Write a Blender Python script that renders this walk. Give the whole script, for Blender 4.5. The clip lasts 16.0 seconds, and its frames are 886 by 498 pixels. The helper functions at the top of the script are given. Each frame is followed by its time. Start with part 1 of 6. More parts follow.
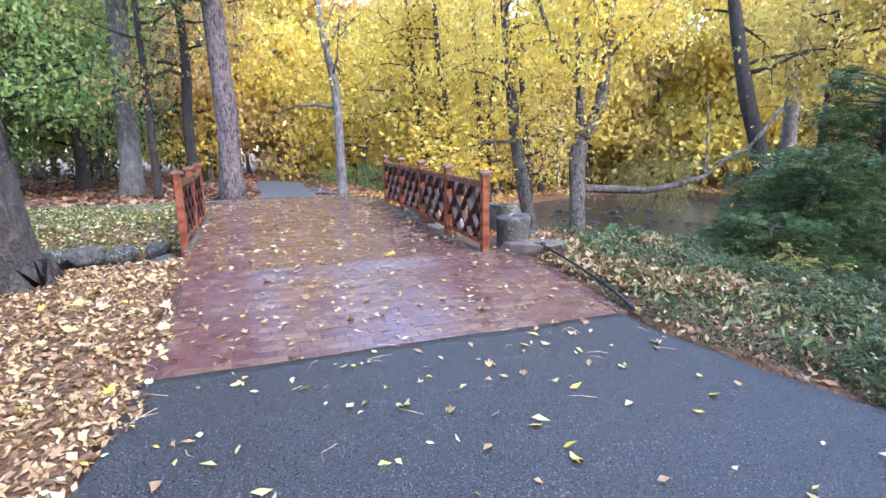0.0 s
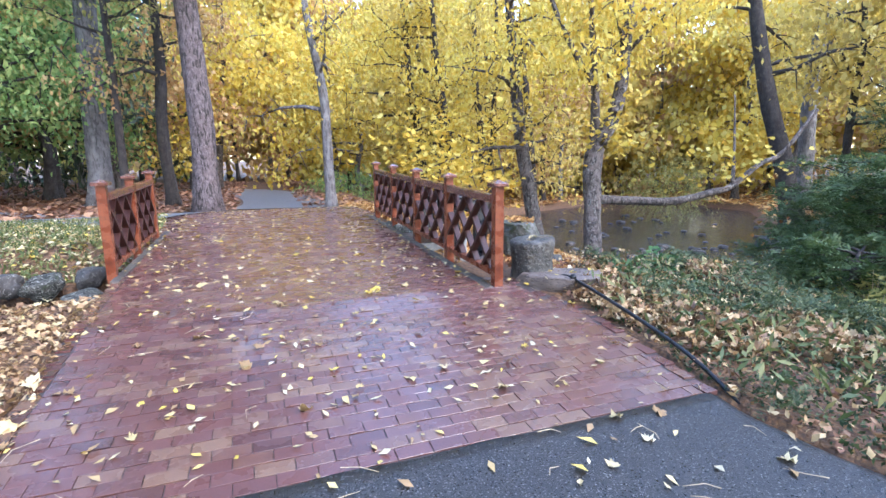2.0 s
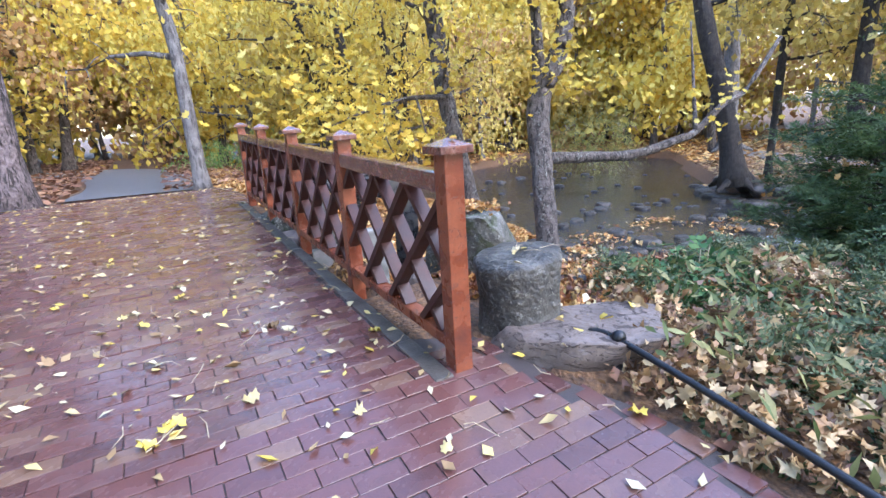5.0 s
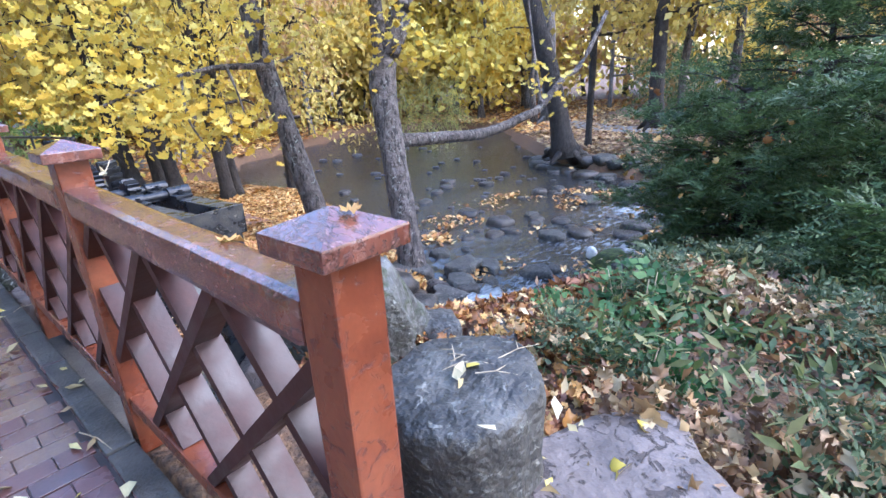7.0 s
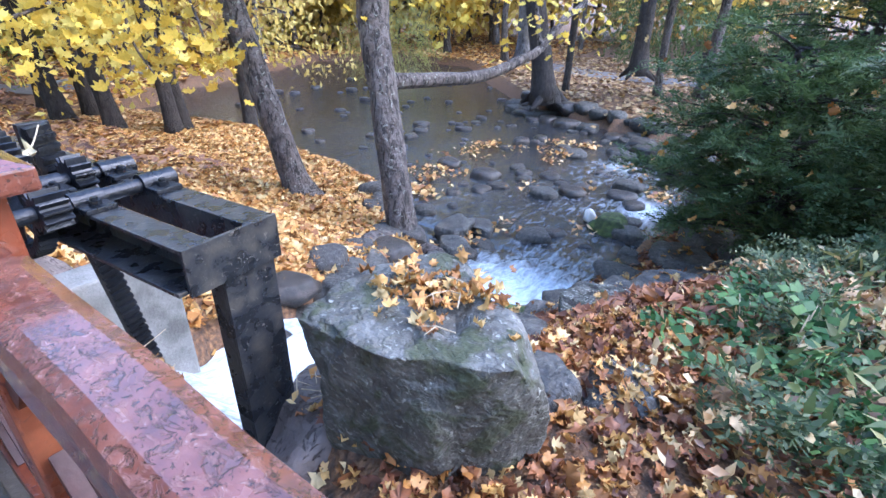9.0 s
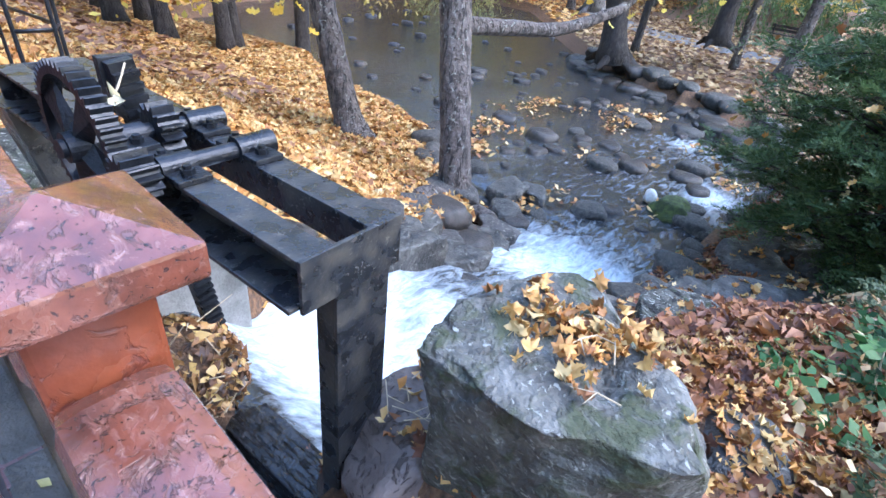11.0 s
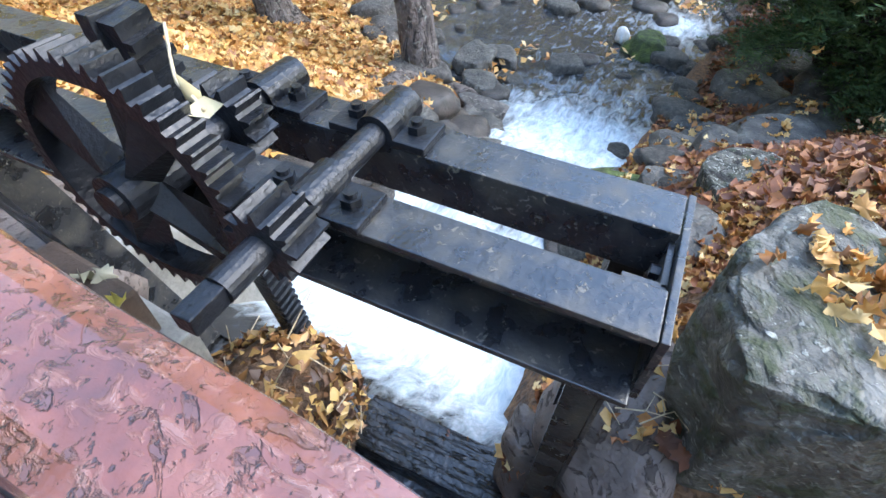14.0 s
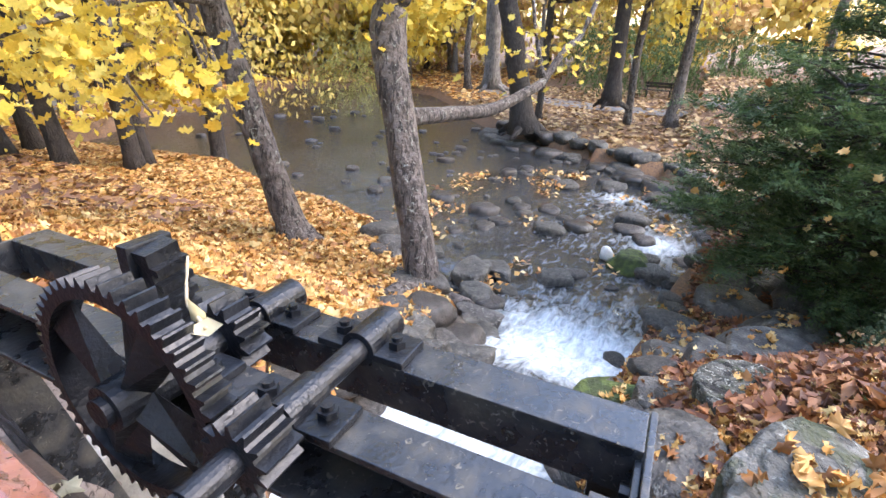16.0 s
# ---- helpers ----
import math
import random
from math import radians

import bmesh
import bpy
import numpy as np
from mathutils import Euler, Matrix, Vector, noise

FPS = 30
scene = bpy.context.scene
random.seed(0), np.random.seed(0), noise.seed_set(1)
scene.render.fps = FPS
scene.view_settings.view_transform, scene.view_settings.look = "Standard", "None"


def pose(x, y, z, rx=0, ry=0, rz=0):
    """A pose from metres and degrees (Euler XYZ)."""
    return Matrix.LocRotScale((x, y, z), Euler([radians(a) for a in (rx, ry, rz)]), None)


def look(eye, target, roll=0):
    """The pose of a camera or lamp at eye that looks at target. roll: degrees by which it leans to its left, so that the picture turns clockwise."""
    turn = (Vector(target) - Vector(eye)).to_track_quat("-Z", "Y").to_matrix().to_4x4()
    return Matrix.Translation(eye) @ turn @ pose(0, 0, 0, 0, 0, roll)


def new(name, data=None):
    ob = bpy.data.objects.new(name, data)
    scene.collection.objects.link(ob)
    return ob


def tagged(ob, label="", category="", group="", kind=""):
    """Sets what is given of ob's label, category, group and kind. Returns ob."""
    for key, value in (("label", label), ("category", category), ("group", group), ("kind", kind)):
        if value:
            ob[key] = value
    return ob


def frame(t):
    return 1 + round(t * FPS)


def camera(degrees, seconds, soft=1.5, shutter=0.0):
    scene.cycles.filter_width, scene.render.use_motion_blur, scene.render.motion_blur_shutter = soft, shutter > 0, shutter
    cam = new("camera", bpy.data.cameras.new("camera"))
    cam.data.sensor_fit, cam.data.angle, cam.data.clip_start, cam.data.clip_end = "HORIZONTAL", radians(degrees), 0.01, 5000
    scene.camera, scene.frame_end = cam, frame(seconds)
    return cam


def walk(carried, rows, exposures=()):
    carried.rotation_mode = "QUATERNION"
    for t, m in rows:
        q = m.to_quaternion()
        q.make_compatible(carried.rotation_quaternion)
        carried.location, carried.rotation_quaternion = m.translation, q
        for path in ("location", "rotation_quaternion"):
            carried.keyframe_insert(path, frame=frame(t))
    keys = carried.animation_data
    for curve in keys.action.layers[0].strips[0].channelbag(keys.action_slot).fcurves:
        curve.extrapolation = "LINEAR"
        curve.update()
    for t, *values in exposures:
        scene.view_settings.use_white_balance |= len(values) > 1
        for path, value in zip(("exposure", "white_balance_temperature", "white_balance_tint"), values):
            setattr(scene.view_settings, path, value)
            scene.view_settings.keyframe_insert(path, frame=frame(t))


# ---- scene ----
cam = camera(83.6, 16.0)
PATH = [
    (0, (-0.613, -0.814, 1.451), (0.05, 1.033, 1.065), -0.7),
    (0.5, (-0.472, -0.482, 1.482), (0.162, 1.376, 1.098), -1.4),
    (1, (-0.358, -0.142, 1.451), (0.252, 1.727, 1.086), -1.4),
    (1.5, (-0.246, 0.323, 1.446), (0.39, 2.186, 1.094), -0.9),
    (2, (-0.073, 0.783, 1.423), (0.603, 2.631, 1.066), -0.6),
    (2.5, (0.094, 1.239, 1.447), (0.73, 3.096, 1.063), -0.5),
    (3, (0.197, 1.729, 1.465), (0.834, 3.577, 1.039), -0.4),
    (3.2, (0.249, 1.89, 1.458), (0.895, 3.727, 1.005), -0.5),
    (5.3, (1.32, 3.916, 1.277), (2.329, 5.557, 0.739), -4.2),
    (5.5, (1.396, 4.051, 1.305), (2.453, 5.655, 0.747), -4.6),
    (6, (1.601, 4.479, 1.335), (2.838, 5.946, 0.773), -4.4),
    (6.5, (1.778, 4.777, 1.33), (3.149, 6.103, 0.728), -4.5),
    (7, (1.93, 5.096, 1.378), (3.343, 6.352, 0.722), -3.2),
    (7.5, (2.003, 5.474, 1.394), (3.414, 6.682, 0.65), -1.9),
    (8, (2.12, 5.795, 1.385), (3.53, 6.952, 0.566), -2.0),
    (10.3, (2.341, 6.652, 1.491), (3.844, 7.568, 0.541), 5.6),
    (10.5, (2.352, 6.679, 1.488), (3.825, 7.624, 0.519), 7.1),
    (11, (2.34, 6.818, 1.451), (3.659, 7.862, 0.369), 7.3),
    (11.4, (2.2, 7.02, 1.462), (3.402, 8.15, 0.331), 5.2),
    (12, (2.215, 7.3, 1.381), (3.329, 8.386, 0.124), 5.9),
    (12.5, (2.294, 7.506, 1.387), (3.375, 8.553, 0.07), 5.3),
    (13, (2.346, 7.628, 1.378), (3.5, 8.519, 0.009), 3.9),
    (13.5, (2.371, 7.702, 1.355), (3.562, 8.415, -0.085), 2.6),
    (14, (2.376, 7.717, 1.36), (3.576, 8.37, -0.1), 1.5),
    (14.5, (2.378, 7.708, 1.369), (3.634, 8.39, -0.03), 1.6),
    (15, (2.377, 7.686, 1.394), (3.783, 8.477, 0.212), 0.8),
    (15.5, (2.369, 7.671, 1.41), (3.891, 8.506, 0.418), 1.1),
    (16, (2.349, 7.645, 1.428), (3.944, 8.548, 0.629), 1.7),
]
walk(cam, [(t, look(eye, target, roll)) for t, eye, target, roll in PATH], [(0, 2.6, 5350, 20), (3, 2.53, 5300, 19), (5.5, 2.6, 5250, 20), (8, 2.7, 5050, 21), (11, 2.8, 5100, 17), (12.5, 2.83, 5450, 11), (14.5, 2.8, 5800, 11), (16, 2.84, 6250, 20)])

# ---- light ----
world = bpy.data.worlds.new("sky_world")
scene.world = world
world.use_nodes = True
_wn = world.node_tree.nodes
_sky = _wn.new("ShaderNodeTexSky")
_sky.sky_type = "NISHITA"
_sky.sun_disc = False
_sky.sun_elevation = radians(44)
_sky.sun_rotation = radians(150)
_sky.air_density = 1.6
_sky.dust_density = 1.5
world.node_tree.links.new(_sky.outputs[0], _wn["Background"].inputs[0])
_wn["Background"].inputs[1].default_value = 0.15
sun_data = bpy.data.lights.new("sun", "SUN")
sun_data.energy = 0.7
sun_data.angle = radians(30)
sun_data.color = (1.0, 0.95, 0.86)
sun = new("sun", sun_data)
sun.matrix_world = look((20, -34, 40), (0, 0, 0))

RNG = np.random.default_rng(7)


# ---- materials ----
def mat(name, col, rough=0.6, metal=0.0, var=None, scale=8.0, bump=0.3, bscale=40.0, dist=0.01, spec=0.5,
        island=0.0, objrand=0.0, trans=0.0, coat=0.0, rvar=0.0, detail=6.0):
    """Principled surface with two scales of colour change and a relief."""
    m = bpy.data.materials.new(name)
    m.use_nodes = True
    nt = m.node_tree
    n, l = nt.nodes, nt.links
    p = n["Principled BSDF"]
    p.inputs["Roughness"].default_value = rough
    p.inputs["Metallic"].default_value = metal
    p.inputs["Specular IOR Level"].default_value = spec
    p.inputs["Coat Weight"].default_value = coat
    p.inputs["Coat Roughness"].default_value = 0.12
    tc = n.new("ShaderNodeTexCoord")
    n1 = n.new("ShaderNodeTexNoise")
    n1.inputs["Scale"].default_value = scale
    n1.inputs["Detail"].default_value = detail
    l.new(tc.outputs["Object"], n1.inputs["Vector"])
    ramp = n.new("ShaderNodeValToRGB")
    cols = var if var else [tuple(c * 0.75 for c in col), tuple(min(1, c * 1.25) for c in col)]
    els = ramp.color_ramp.elements
    while len(els) < len(cols):
        els.new(0.5)
    for i, c in enumerate(cols):
        els[i].position = 0.3 + 0.4 * i / max(1, len(cols) - 1)
        els[i].color = (*c, 1)
    src = n1.outputs["Fac"]
    if island or objrand:
        geo = n.new("ShaderNodeNewGeometry") if island else n.new("ShaderNodeObjectInfo")
        rnd = geo.outputs["Random Per Island"] if island else geo.outputs["Random"]
        mx = n.new("ShaderNodeMix")
        mx.inputs[0].default_value = island or objrand
        l.new(src, mx.inputs[2])
        l.new(rnd, mx.inputs[3])
        src = mx.outputs[0]
        for i in range(len(cols)):
            els[i].position = 0.15 + 0.7 * i / max(1, len(cols) - 1)
    l.new(src, ramp.inputs[0])
    n2 = n.new("ShaderNodeTexNoise")
    n2.inputs["Scale"].default_value = bscale
    n2.inputs["Detail"].default_value = 5
    l.new(tc.outputs["Object"], n2.inputs["Vector"])
    mul = n.new("ShaderNodeMix")
    mul.data_type, mul.blend_type = "RGBA", "MULTIPLY"
    mul.inputs[0].default_value = 0.45
    l.new(ramp.outputs[0], mul.inputs[6])
    l.new(n2.outputs["Fac"], mul.inputs[7])
    l.new(mul.outputs[2], p.inputs["Base Color"])
    if bump:
        b = n.new("ShaderNodeBump")
        b.inputs["Strength"].default_value = bump
        b.inputs["Distance"].default_value = dist
        l.new(n2.outputs["Fac"], b.inputs["Height"])
        l.new(b.outputs[0], p.inputs["Normal"])
    if rvar:
        mr = n.new("ShaderNodeMapRange")
        mr.inputs[1].default_value, mr.inputs[2].default_value = 0.35, 0.65
        mr.inputs[3].default_value, mr.inputs[4].default_value = max(0.03, rough - rvar), min(1, rough + rvar)
        l.new(n1.outputs["Fac"], mr.inputs[0])
        l.new(mr.outputs[0], p.inputs["Roughness"])
    if trans:
        t = n.new("ShaderNodeBsdfTranslucent")
        l.new(mul.outputs[2], t.inputs["Color"])
        mixs = n.new("ShaderNodeMixShader")
        mixs.inputs[0].default_value = trans
        l.new(p.outputs[0], mixs.inputs[1])
        l.new(t.outputs[0], mixs.inputs[2])
        l.new(mixs.outputs[0], n["Material Output"].inputs["Surface"])
    return m


M = {}
M["brick"] = mat("wet_brick", (0.2, 0.07, 0.055), 0.26, var=[(0.088, 0.04, 0.036), (0.14, 0.058, 0.047), (0.13, 0.06, 0.053), (0.2, 0.115, 0.072)],
                 coat=0.22, objrand=0.68, scale=5, bump=0.2, bscale=90, dist=0.004, rvar=0.14)
M["brick_far"] = mat("wet_brick_rows", (0.2, 0.07, 0.055), 0.26, var=[(0.088, 0.04, 0.036), (0.14, 0.058, 0.047), (0.13, 0.06, 0.053), (0.2, 0.115, 0.072)],
                     coat=0.22, island=0.68, scale=5, bump=0.2, bscale=90, dist=0.004, rvar=0.14)
M["joint"] = mat("joint_sand", (0.055, 0.042, 0.036), 0.6, bscale=120)
M["asphalt"] = mat("wet_asphalt", (0.06, 0.06, 0.06), 0.4, var=[(0.013, 0.0125, 0.0125), (0.023, 0.022, 0.022), (0.07, 0.067, 0.065)], scale=80, bump=0.6, bscale=130, dist=0.007, rvar=0.14, detail=3.0)
M["path"] = mat("damp_path_asphalt", (0.13, 0.135, 0.15), 0.45, bump=0.4, bscale=80)
M["concrete"] = mat("old_concrete", (0.14, 0.13, 0.11), 0.5, var=[(0.045, 0.038, 0.029), (0.13, 0.112, 0.09)], scale=6, bump=0.6, bscale=60)
M["paint"] = mat("red_brown_paint", (0.27, 0.062, 0.026), 0.28, var=[(0.12, 0.031, 0.016), (0.21, 0.056, 0.023), (0.28, 0.086, 0.034)], scale=7, bump=0.25,
                 bscale=55, dist=0.004, rvar=0.14)
# wet slats: same red-brown, darkened in the colour to offset direct sun on them
M["paint_slat"] = mat("wet_dimmed_slat_paint", (0.09, 0.03, 0.022), 0.4, var=[(0.03, 0.0115, 0.0095), (0.05, 0.0175, 0.013), (0.075, 0.027, 0.02)], scale=9, bump=0.25, bscale=60, dist=0.003, rvar=0.1, spec=0.3)
M["paint_worn"] = mat("worn_wet_rail_paint", (0.25, 0.06, 0.03), 0.17, var=[(0.09, 0.032, 0.022), (0.17, 0.054, 0.031), (0.25, 0.095, 0.06)], scale=16, bump=1.0, detail=4.0, coat=0.8,
                      bscale=45, dist=0.003, rvar=0.12)
M["black"] = mat("black_iron_paint", (0.016, 0.017, 0.02), 0.36, var=[(0.006, 0.007, 0.009), (0.017, 0.019, 0.024)], scale=9, bump=0.9, bscale=75, dist=0.004, rvar=0.1, spec=0.34, coat=0.06)
M["beam"] = mat("black_steel_beam", (0.025, 0.026, 0.028), 0.33, var=[(0.012, 0.013, 0.015), (0.026, 0.028, 0.032), (0.07, 0.064, 0.052)], scale=14, bump=0.6, bscale=70, dist=0.004, rvar=0.2, coat=0.15)
M["rock"] = mat("grey_rock", (0.22, 0.21, 0.2), 0.7, var=[(0.03, 0.027, 0.023), (0.075, 0.067, 0.058), (0.14, 0.125, 0.11)], scale=5, bump=1.0, bscale=22, dist=0.03)
M["rock_moss"] = mat("mossy_lichen_rock", (0.16, 0.16, 0.13), 0.8, var=[(0.022, 0.023, 0.015), (0.06, 0.06, 0.046), (0.11, 0.105, 0.085), (0.19, 0.185, 0.16)], scale=9, bump=1.0, bscale=26, dist=0.04)
M["rock_wet"] = mat("wet_creek_rock", (0.1, 0.085, 0.075), 0.35, var=[(0.022, 0.019, 0.016), (0.055, 0.046, 0.038), (0.1, 0.082, 0.065)], scale=4, bump=0.8, bscale=25, dist=0.02)
M["litter_red"] = mat("fallen_leaf_rust", (0.3, 0.1, 0.03), 0.55, var=[(0.1, 0.035, 0.015), (0.26, 0.09, 0.03), (0.42, 0.17, 0.05)], scale=1.2, island=0.8, bump=0, trans=0.15)
M["rock_dark"] = mat("dark_bank_rock", (0.06, 0.055, 0.05), 0.55, var=[(0.018, 0.017, 0.014), (0.045, 0.042, 0.036), (0.085, 0.078, 0.064), (0.17, 0.16, 0.135)], scale=6, bump=1.0, bscale=26, dist=0.03)
M["rock_green"] = mat("moss_covered_rock", (0.07, 0.09, 0.02), 0.85, var=[(0.025, 0.03, 0.01), (0.06, 0.085, 0.02), (0.13, 0.17, 0.03)], scale=9, bump=1.0, bscale=40, dist=0.03)
M["rock_strata"] = mat("layered_lichen_rock", (0.15, 0.145, 0.13), 0.7, var=[(0.06, 0.056, 0.046), (0.115, 0.11, 0.092), (0.19, 0.182, 0.158)], scale=9, bump=1.0, bscale=34, dist=0.025)
M["pale_concrete"] = mat("pale_concrete", (0.3, 0.29, 0.26), 0.65, var=[(0.13, 0.125, 0.105), (0.26, 0.25, 0.22), (0.36, 0.35, 0.32)], scale=4, bump=0.5, bscale=60)
M["block"] = mat("sawn_brown_stone", (0.12, 0.08, 0.055), 0.6, var=[(0.06, 0.04, 0.028), (0.15, 0.1, 0.07)], scale=7, bump=0.6, bscale=70, dist=0.006)
M["wet_board"] = mat("wet_black_board", (0.03, 0.027, 0.025), 0.22, var=[(0.012, 0.011, 0.011), (0.035, 0.032, 0.03)], scale=12, bump=0.8, bscale=40, dist=0.008, rvar=0.1)
M["slab"] = mat("sandstone_slab", (0.3, 0.25, 0.21), 0.6, var=[(0.11, 0.085, 0.07), (0.23, 0.18, 0.15)], scale=5, bump=0.8, bscale=25, dist=0.02)
M["soil"] = mat("leafy_soil", (0.2, 0.12, 0.06), 0.85, var=[(0.05, 0.032, 0.02), (0.16, 0.085, 0.04), (0.3, 0.16, 0.065)], scale=22, bump=1.0, bscale=30, dist=0.04)
M["bark"] = mat("grey_brown_bark", (0.13, 0.1, 0.085), 0.85, var=[(0.055, 0.042, 0.035), (0.15, 0.12, 0.1), (0.2, 0.17, 0.15)], scale=6, bump=1.0, bscale=24, dist=0.05)
M["bark_dark"] = mat("dark_bark", (0.06, 0.047, 0.04), 0.85, var=[(0.03, 0.024, 0.02), (0.085, 0.068, 0.056)], scale=6, bump=1.0, bscale=24, dist=0.05)
M["bark_grey"] = mat("pale_grey_bark", (0.25, 0.23, 0.22), 0.8, var=[(0.15, 0.135, 0.13), (0.3, 0.28, 0.26)], scale=5, bump=0.9, bscale=26, dist=0.04)
M["bark_pine"] = mat("pine_bark", (0.2, 0.16, 0.155), 0.9, var=[(0.11, 0.08, 0.075), (0.24, 0.19, 0.185)], scale=9, bump=1.0, bscale=18, dist=0.06)
LEAF = dict(rough=0.5, bump=0, scale=0.6, island=0.6, trans=0.5, spec=0.3)
M["yellow"] = mat("yellow_maple_leaf", (0.8, 0.55, 0.05), var=[(0.72, 0.46, 0.05), (0.88, 0.68, 0.1), (0.9, 0.8, 0.24)], **LEAF)
M["gold"] = mat("gold_leaf", (0.7, 0.45, 0.05), var=[(0.5, 0.38, 0.1), (0.78, 0.58, 0.12), (0.88, 0.75, 0.26)], **LEAF)
M["amber"] = mat("amber_leaf", (0.6, 0.3, 0.05), var=[(0.45, 0.24, 0.09), (0.7, 0.44, 0.17), (0.8, 0.62, 0.3)], **LEAF)
M["green"] = mat("green_leaf", (0.12, 0.2, 0.04), var=[(0.18, 0.32, 0.09), (0.34, 0.5, 0.15), (0.62, 0.64, 0.22)], **LEAF)
M["olive"] = mat("olive_leaf", (0.3, 0.3, 0.06), var=[(0.22, 0.25, 0.08), (0.46, 0.43, 0.13), (0.68, 0.58, 0.18)], **LEAF)
M["yew"] = mat("yew_needles", (0.06, 0.12, 0.06), 0.5, spec=0.3, var=[(0.042, 0.076, 0.025), (0.09, 0.15, 0.05), (0.2, 0.26, 0.1)], scale=2, island=0.6, bump=0, trans=0.35)
M["conifer"] = mat("dark_conifer", (0.05, 0.08, 0.04), 0.6, var=[(0.025, 0.045, 0.025), (0.07, 0.1, 0.05)], scale=2, island=0.6, bump=0, trans=0.2)
M["shrub"] = mat("shrub_leaf", (0.06, 0.17, 0.07), 0.5, spec=0.25, var=[(0.025, 0.07, 0.02), (0.06, 0.15, 0.04), (0.16, 0.28, 0.08)], scale=2, island=0.6, bump=0, trans=0.3)
M["ivy"] = mat("low_ivy_leaf", (0.06, 0.11, 0.04), 0.5, spec=0.3, var=[(0.02, 0.04, 0.014), (0.05, 0.085, 0.03), (0.15, 0.18, 0.075)], scale=2, island=0.6, bump=0, trans=0.2)
M["grass"] = mat("grass_blade", (0.1, 0.16, 0.04), 0.6, var=[(0.06, 0.1, 0.03), (0.16, 0.2, 0.06), (0.4, 0.36, 0.14)], scale=2, island=0.6, bump=0, trans=0.3)
M["litter"] = mat("fallen_leaf_tan", (0.5, 0.3, 0.12), 0.5, var=[(0.15, 0.08, 0.04), (0.4, 0.23, 0.1), (0.54, 0.36, 0.16), (0.66, 0.5, 0.26)], scale=1.2, island=0.8, bump=0, trans=0.2)
M["litter_pile"] = mat("heaped_leaf", (0.4, 0.22, 0.08), 0.45, var=[(0.08, 0.04, 0.02), (0.24, 0.11, 0.04), (0.45, 0.25, 0.08), (0.62, 0.42, 0.14)], scale=1.2, island=0.85, bump=0, trans=0.12)
M["litter_rust"] = mat("fallen_leaf_russet", (0.3, 0.14, 0.07), 0.55, var=[(0.14, 0.06, 0.035), (0.32, 0.15, 0.075), (0.46, 0.26, 0.13)], scale=1.2, island=0.8, bump=0, trans=0.15)
M["litter_orange"] = mat("fallen_leaf_orange", (0.6, 0.3, 0.05), 0.5, var=[(0.28, 0.11, 0.025), (0.6, 0.28, 0.06), (0.74, 0.43, 0.12), (0.82, 0.6, 0.26)], scale=1.2, island=0.8, bump=0, trans=0.2)
M["litter_pale"] = mat("fallen_leaf_pale", (0.6, 0.5, 0.22), 0.4, var=[(0.36, 0.23, 0.1), (0.62, 0.48, 0.2), (0.7, 0.62, 0.4), (0.72, 0.54, 0.08)], scale=1.2, island=0.9, bump=0, trans=0.1)
M["low_green"] = mat("low_evergreen_leaf", (0.07, 0.12, 0.06), 0.55, spec=0.25, var=[(0.035, 0.055, 0.025), (0.085, 0.125, 0.055), (0.22, 0.24, 0.11)], scale=1.5, island=0.55, bump=0, trans=0.25)
M["stem"] = mat("dry_stem", (0.5, 0.4, 0.25), 0.7, scale=20)


def worn(m, mask_scale, lo, hi, tint, rough, stretch=(1, 1, 1), depth=0.004, distort=1.2, turn=(0, 0, 0)):
    """Lays a second finish with ragged outlines (chips, lichen, wet film) over a material."""
    nt = m.node_tree
    n, l = nt.nodes, nt.links
    p = n["Principled BSDF"]
    tc = n.new("ShaderNodeTexCoord")
    mp = n.new("ShaderNodeMapping")
    mp.vector_type = "TEXTURE"
    mp.inputs["Scale"].default_value = tuple(1 / q for q in stretch)
    mp.inputs["Rotation"].default_value = tuple(radians(q) for q in turn)
    l.new(tc.outputs["Object"], mp.inputs[0])
    ns = n.new("ShaderNodeTexNoise")
    ns.inputs["Scale"].default_value = mask_scale
    ns.inputs["Detail"].default_value = 5
    ns.inputs["Roughness"].default_value = 0.6
    ns.inputs["Distortion"].default_value = distort
    l.new(mp.outputs[0], ns.inputs["Vector"])
    mr = n.new("ShaderNodeMapRange")
    mr.inputs[1].default_value, mr.inputs[2].default_value = lo, hi
    l.new(ns.outputs["Fac"], mr.inputs[0])
    old = p.inputs["Base Color"].links[0].from_socket
    mx = n.new("ShaderNodeMix")
    mx.data_type = "RGBA"
    l.new(mr.outputs[0], mx.inputs[0])
    l.new(old, mx.inputs[6])
    mx.inputs[7].default_value = (*tint, 1)
    l.new(mx.outputs[2], p.inputs["Base Color"])
    rm = n.new("ShaderNodeMix")
    l.new(mr.outputs[0], rm.inputs[0])
    if p.inputs["Roughness"].is_linked:
        l.new(p.inputs["Roughness"].links[0].from_socket, rm.inputs[2])
    else:
        rm.inputs[2].default_value = p.inputs["Roughness"].default_value
    rm.inputs[3].default_value = rough
    l.new(rm.outputs[0], p.inputs["Roughness"])
    b = n.new("ShaderNodeBump")
    b.inputs["Strength"].default_value = 0.8
    b.inputs["Distance"].default_value = depth
    b.invert = depth < 0
    b.inputs["Distance"].default_value = abs(depth)
    l.new(mr.outputs[0], b.inputs["Height"])
    if p.inputs["Normal"].is_linked:
        l.new(p.inputs["Normal"].links[0].from_socket, b.inputs["Normal"])
    l.new(b.outputs[0], p.inputs["Normal"])
    return m


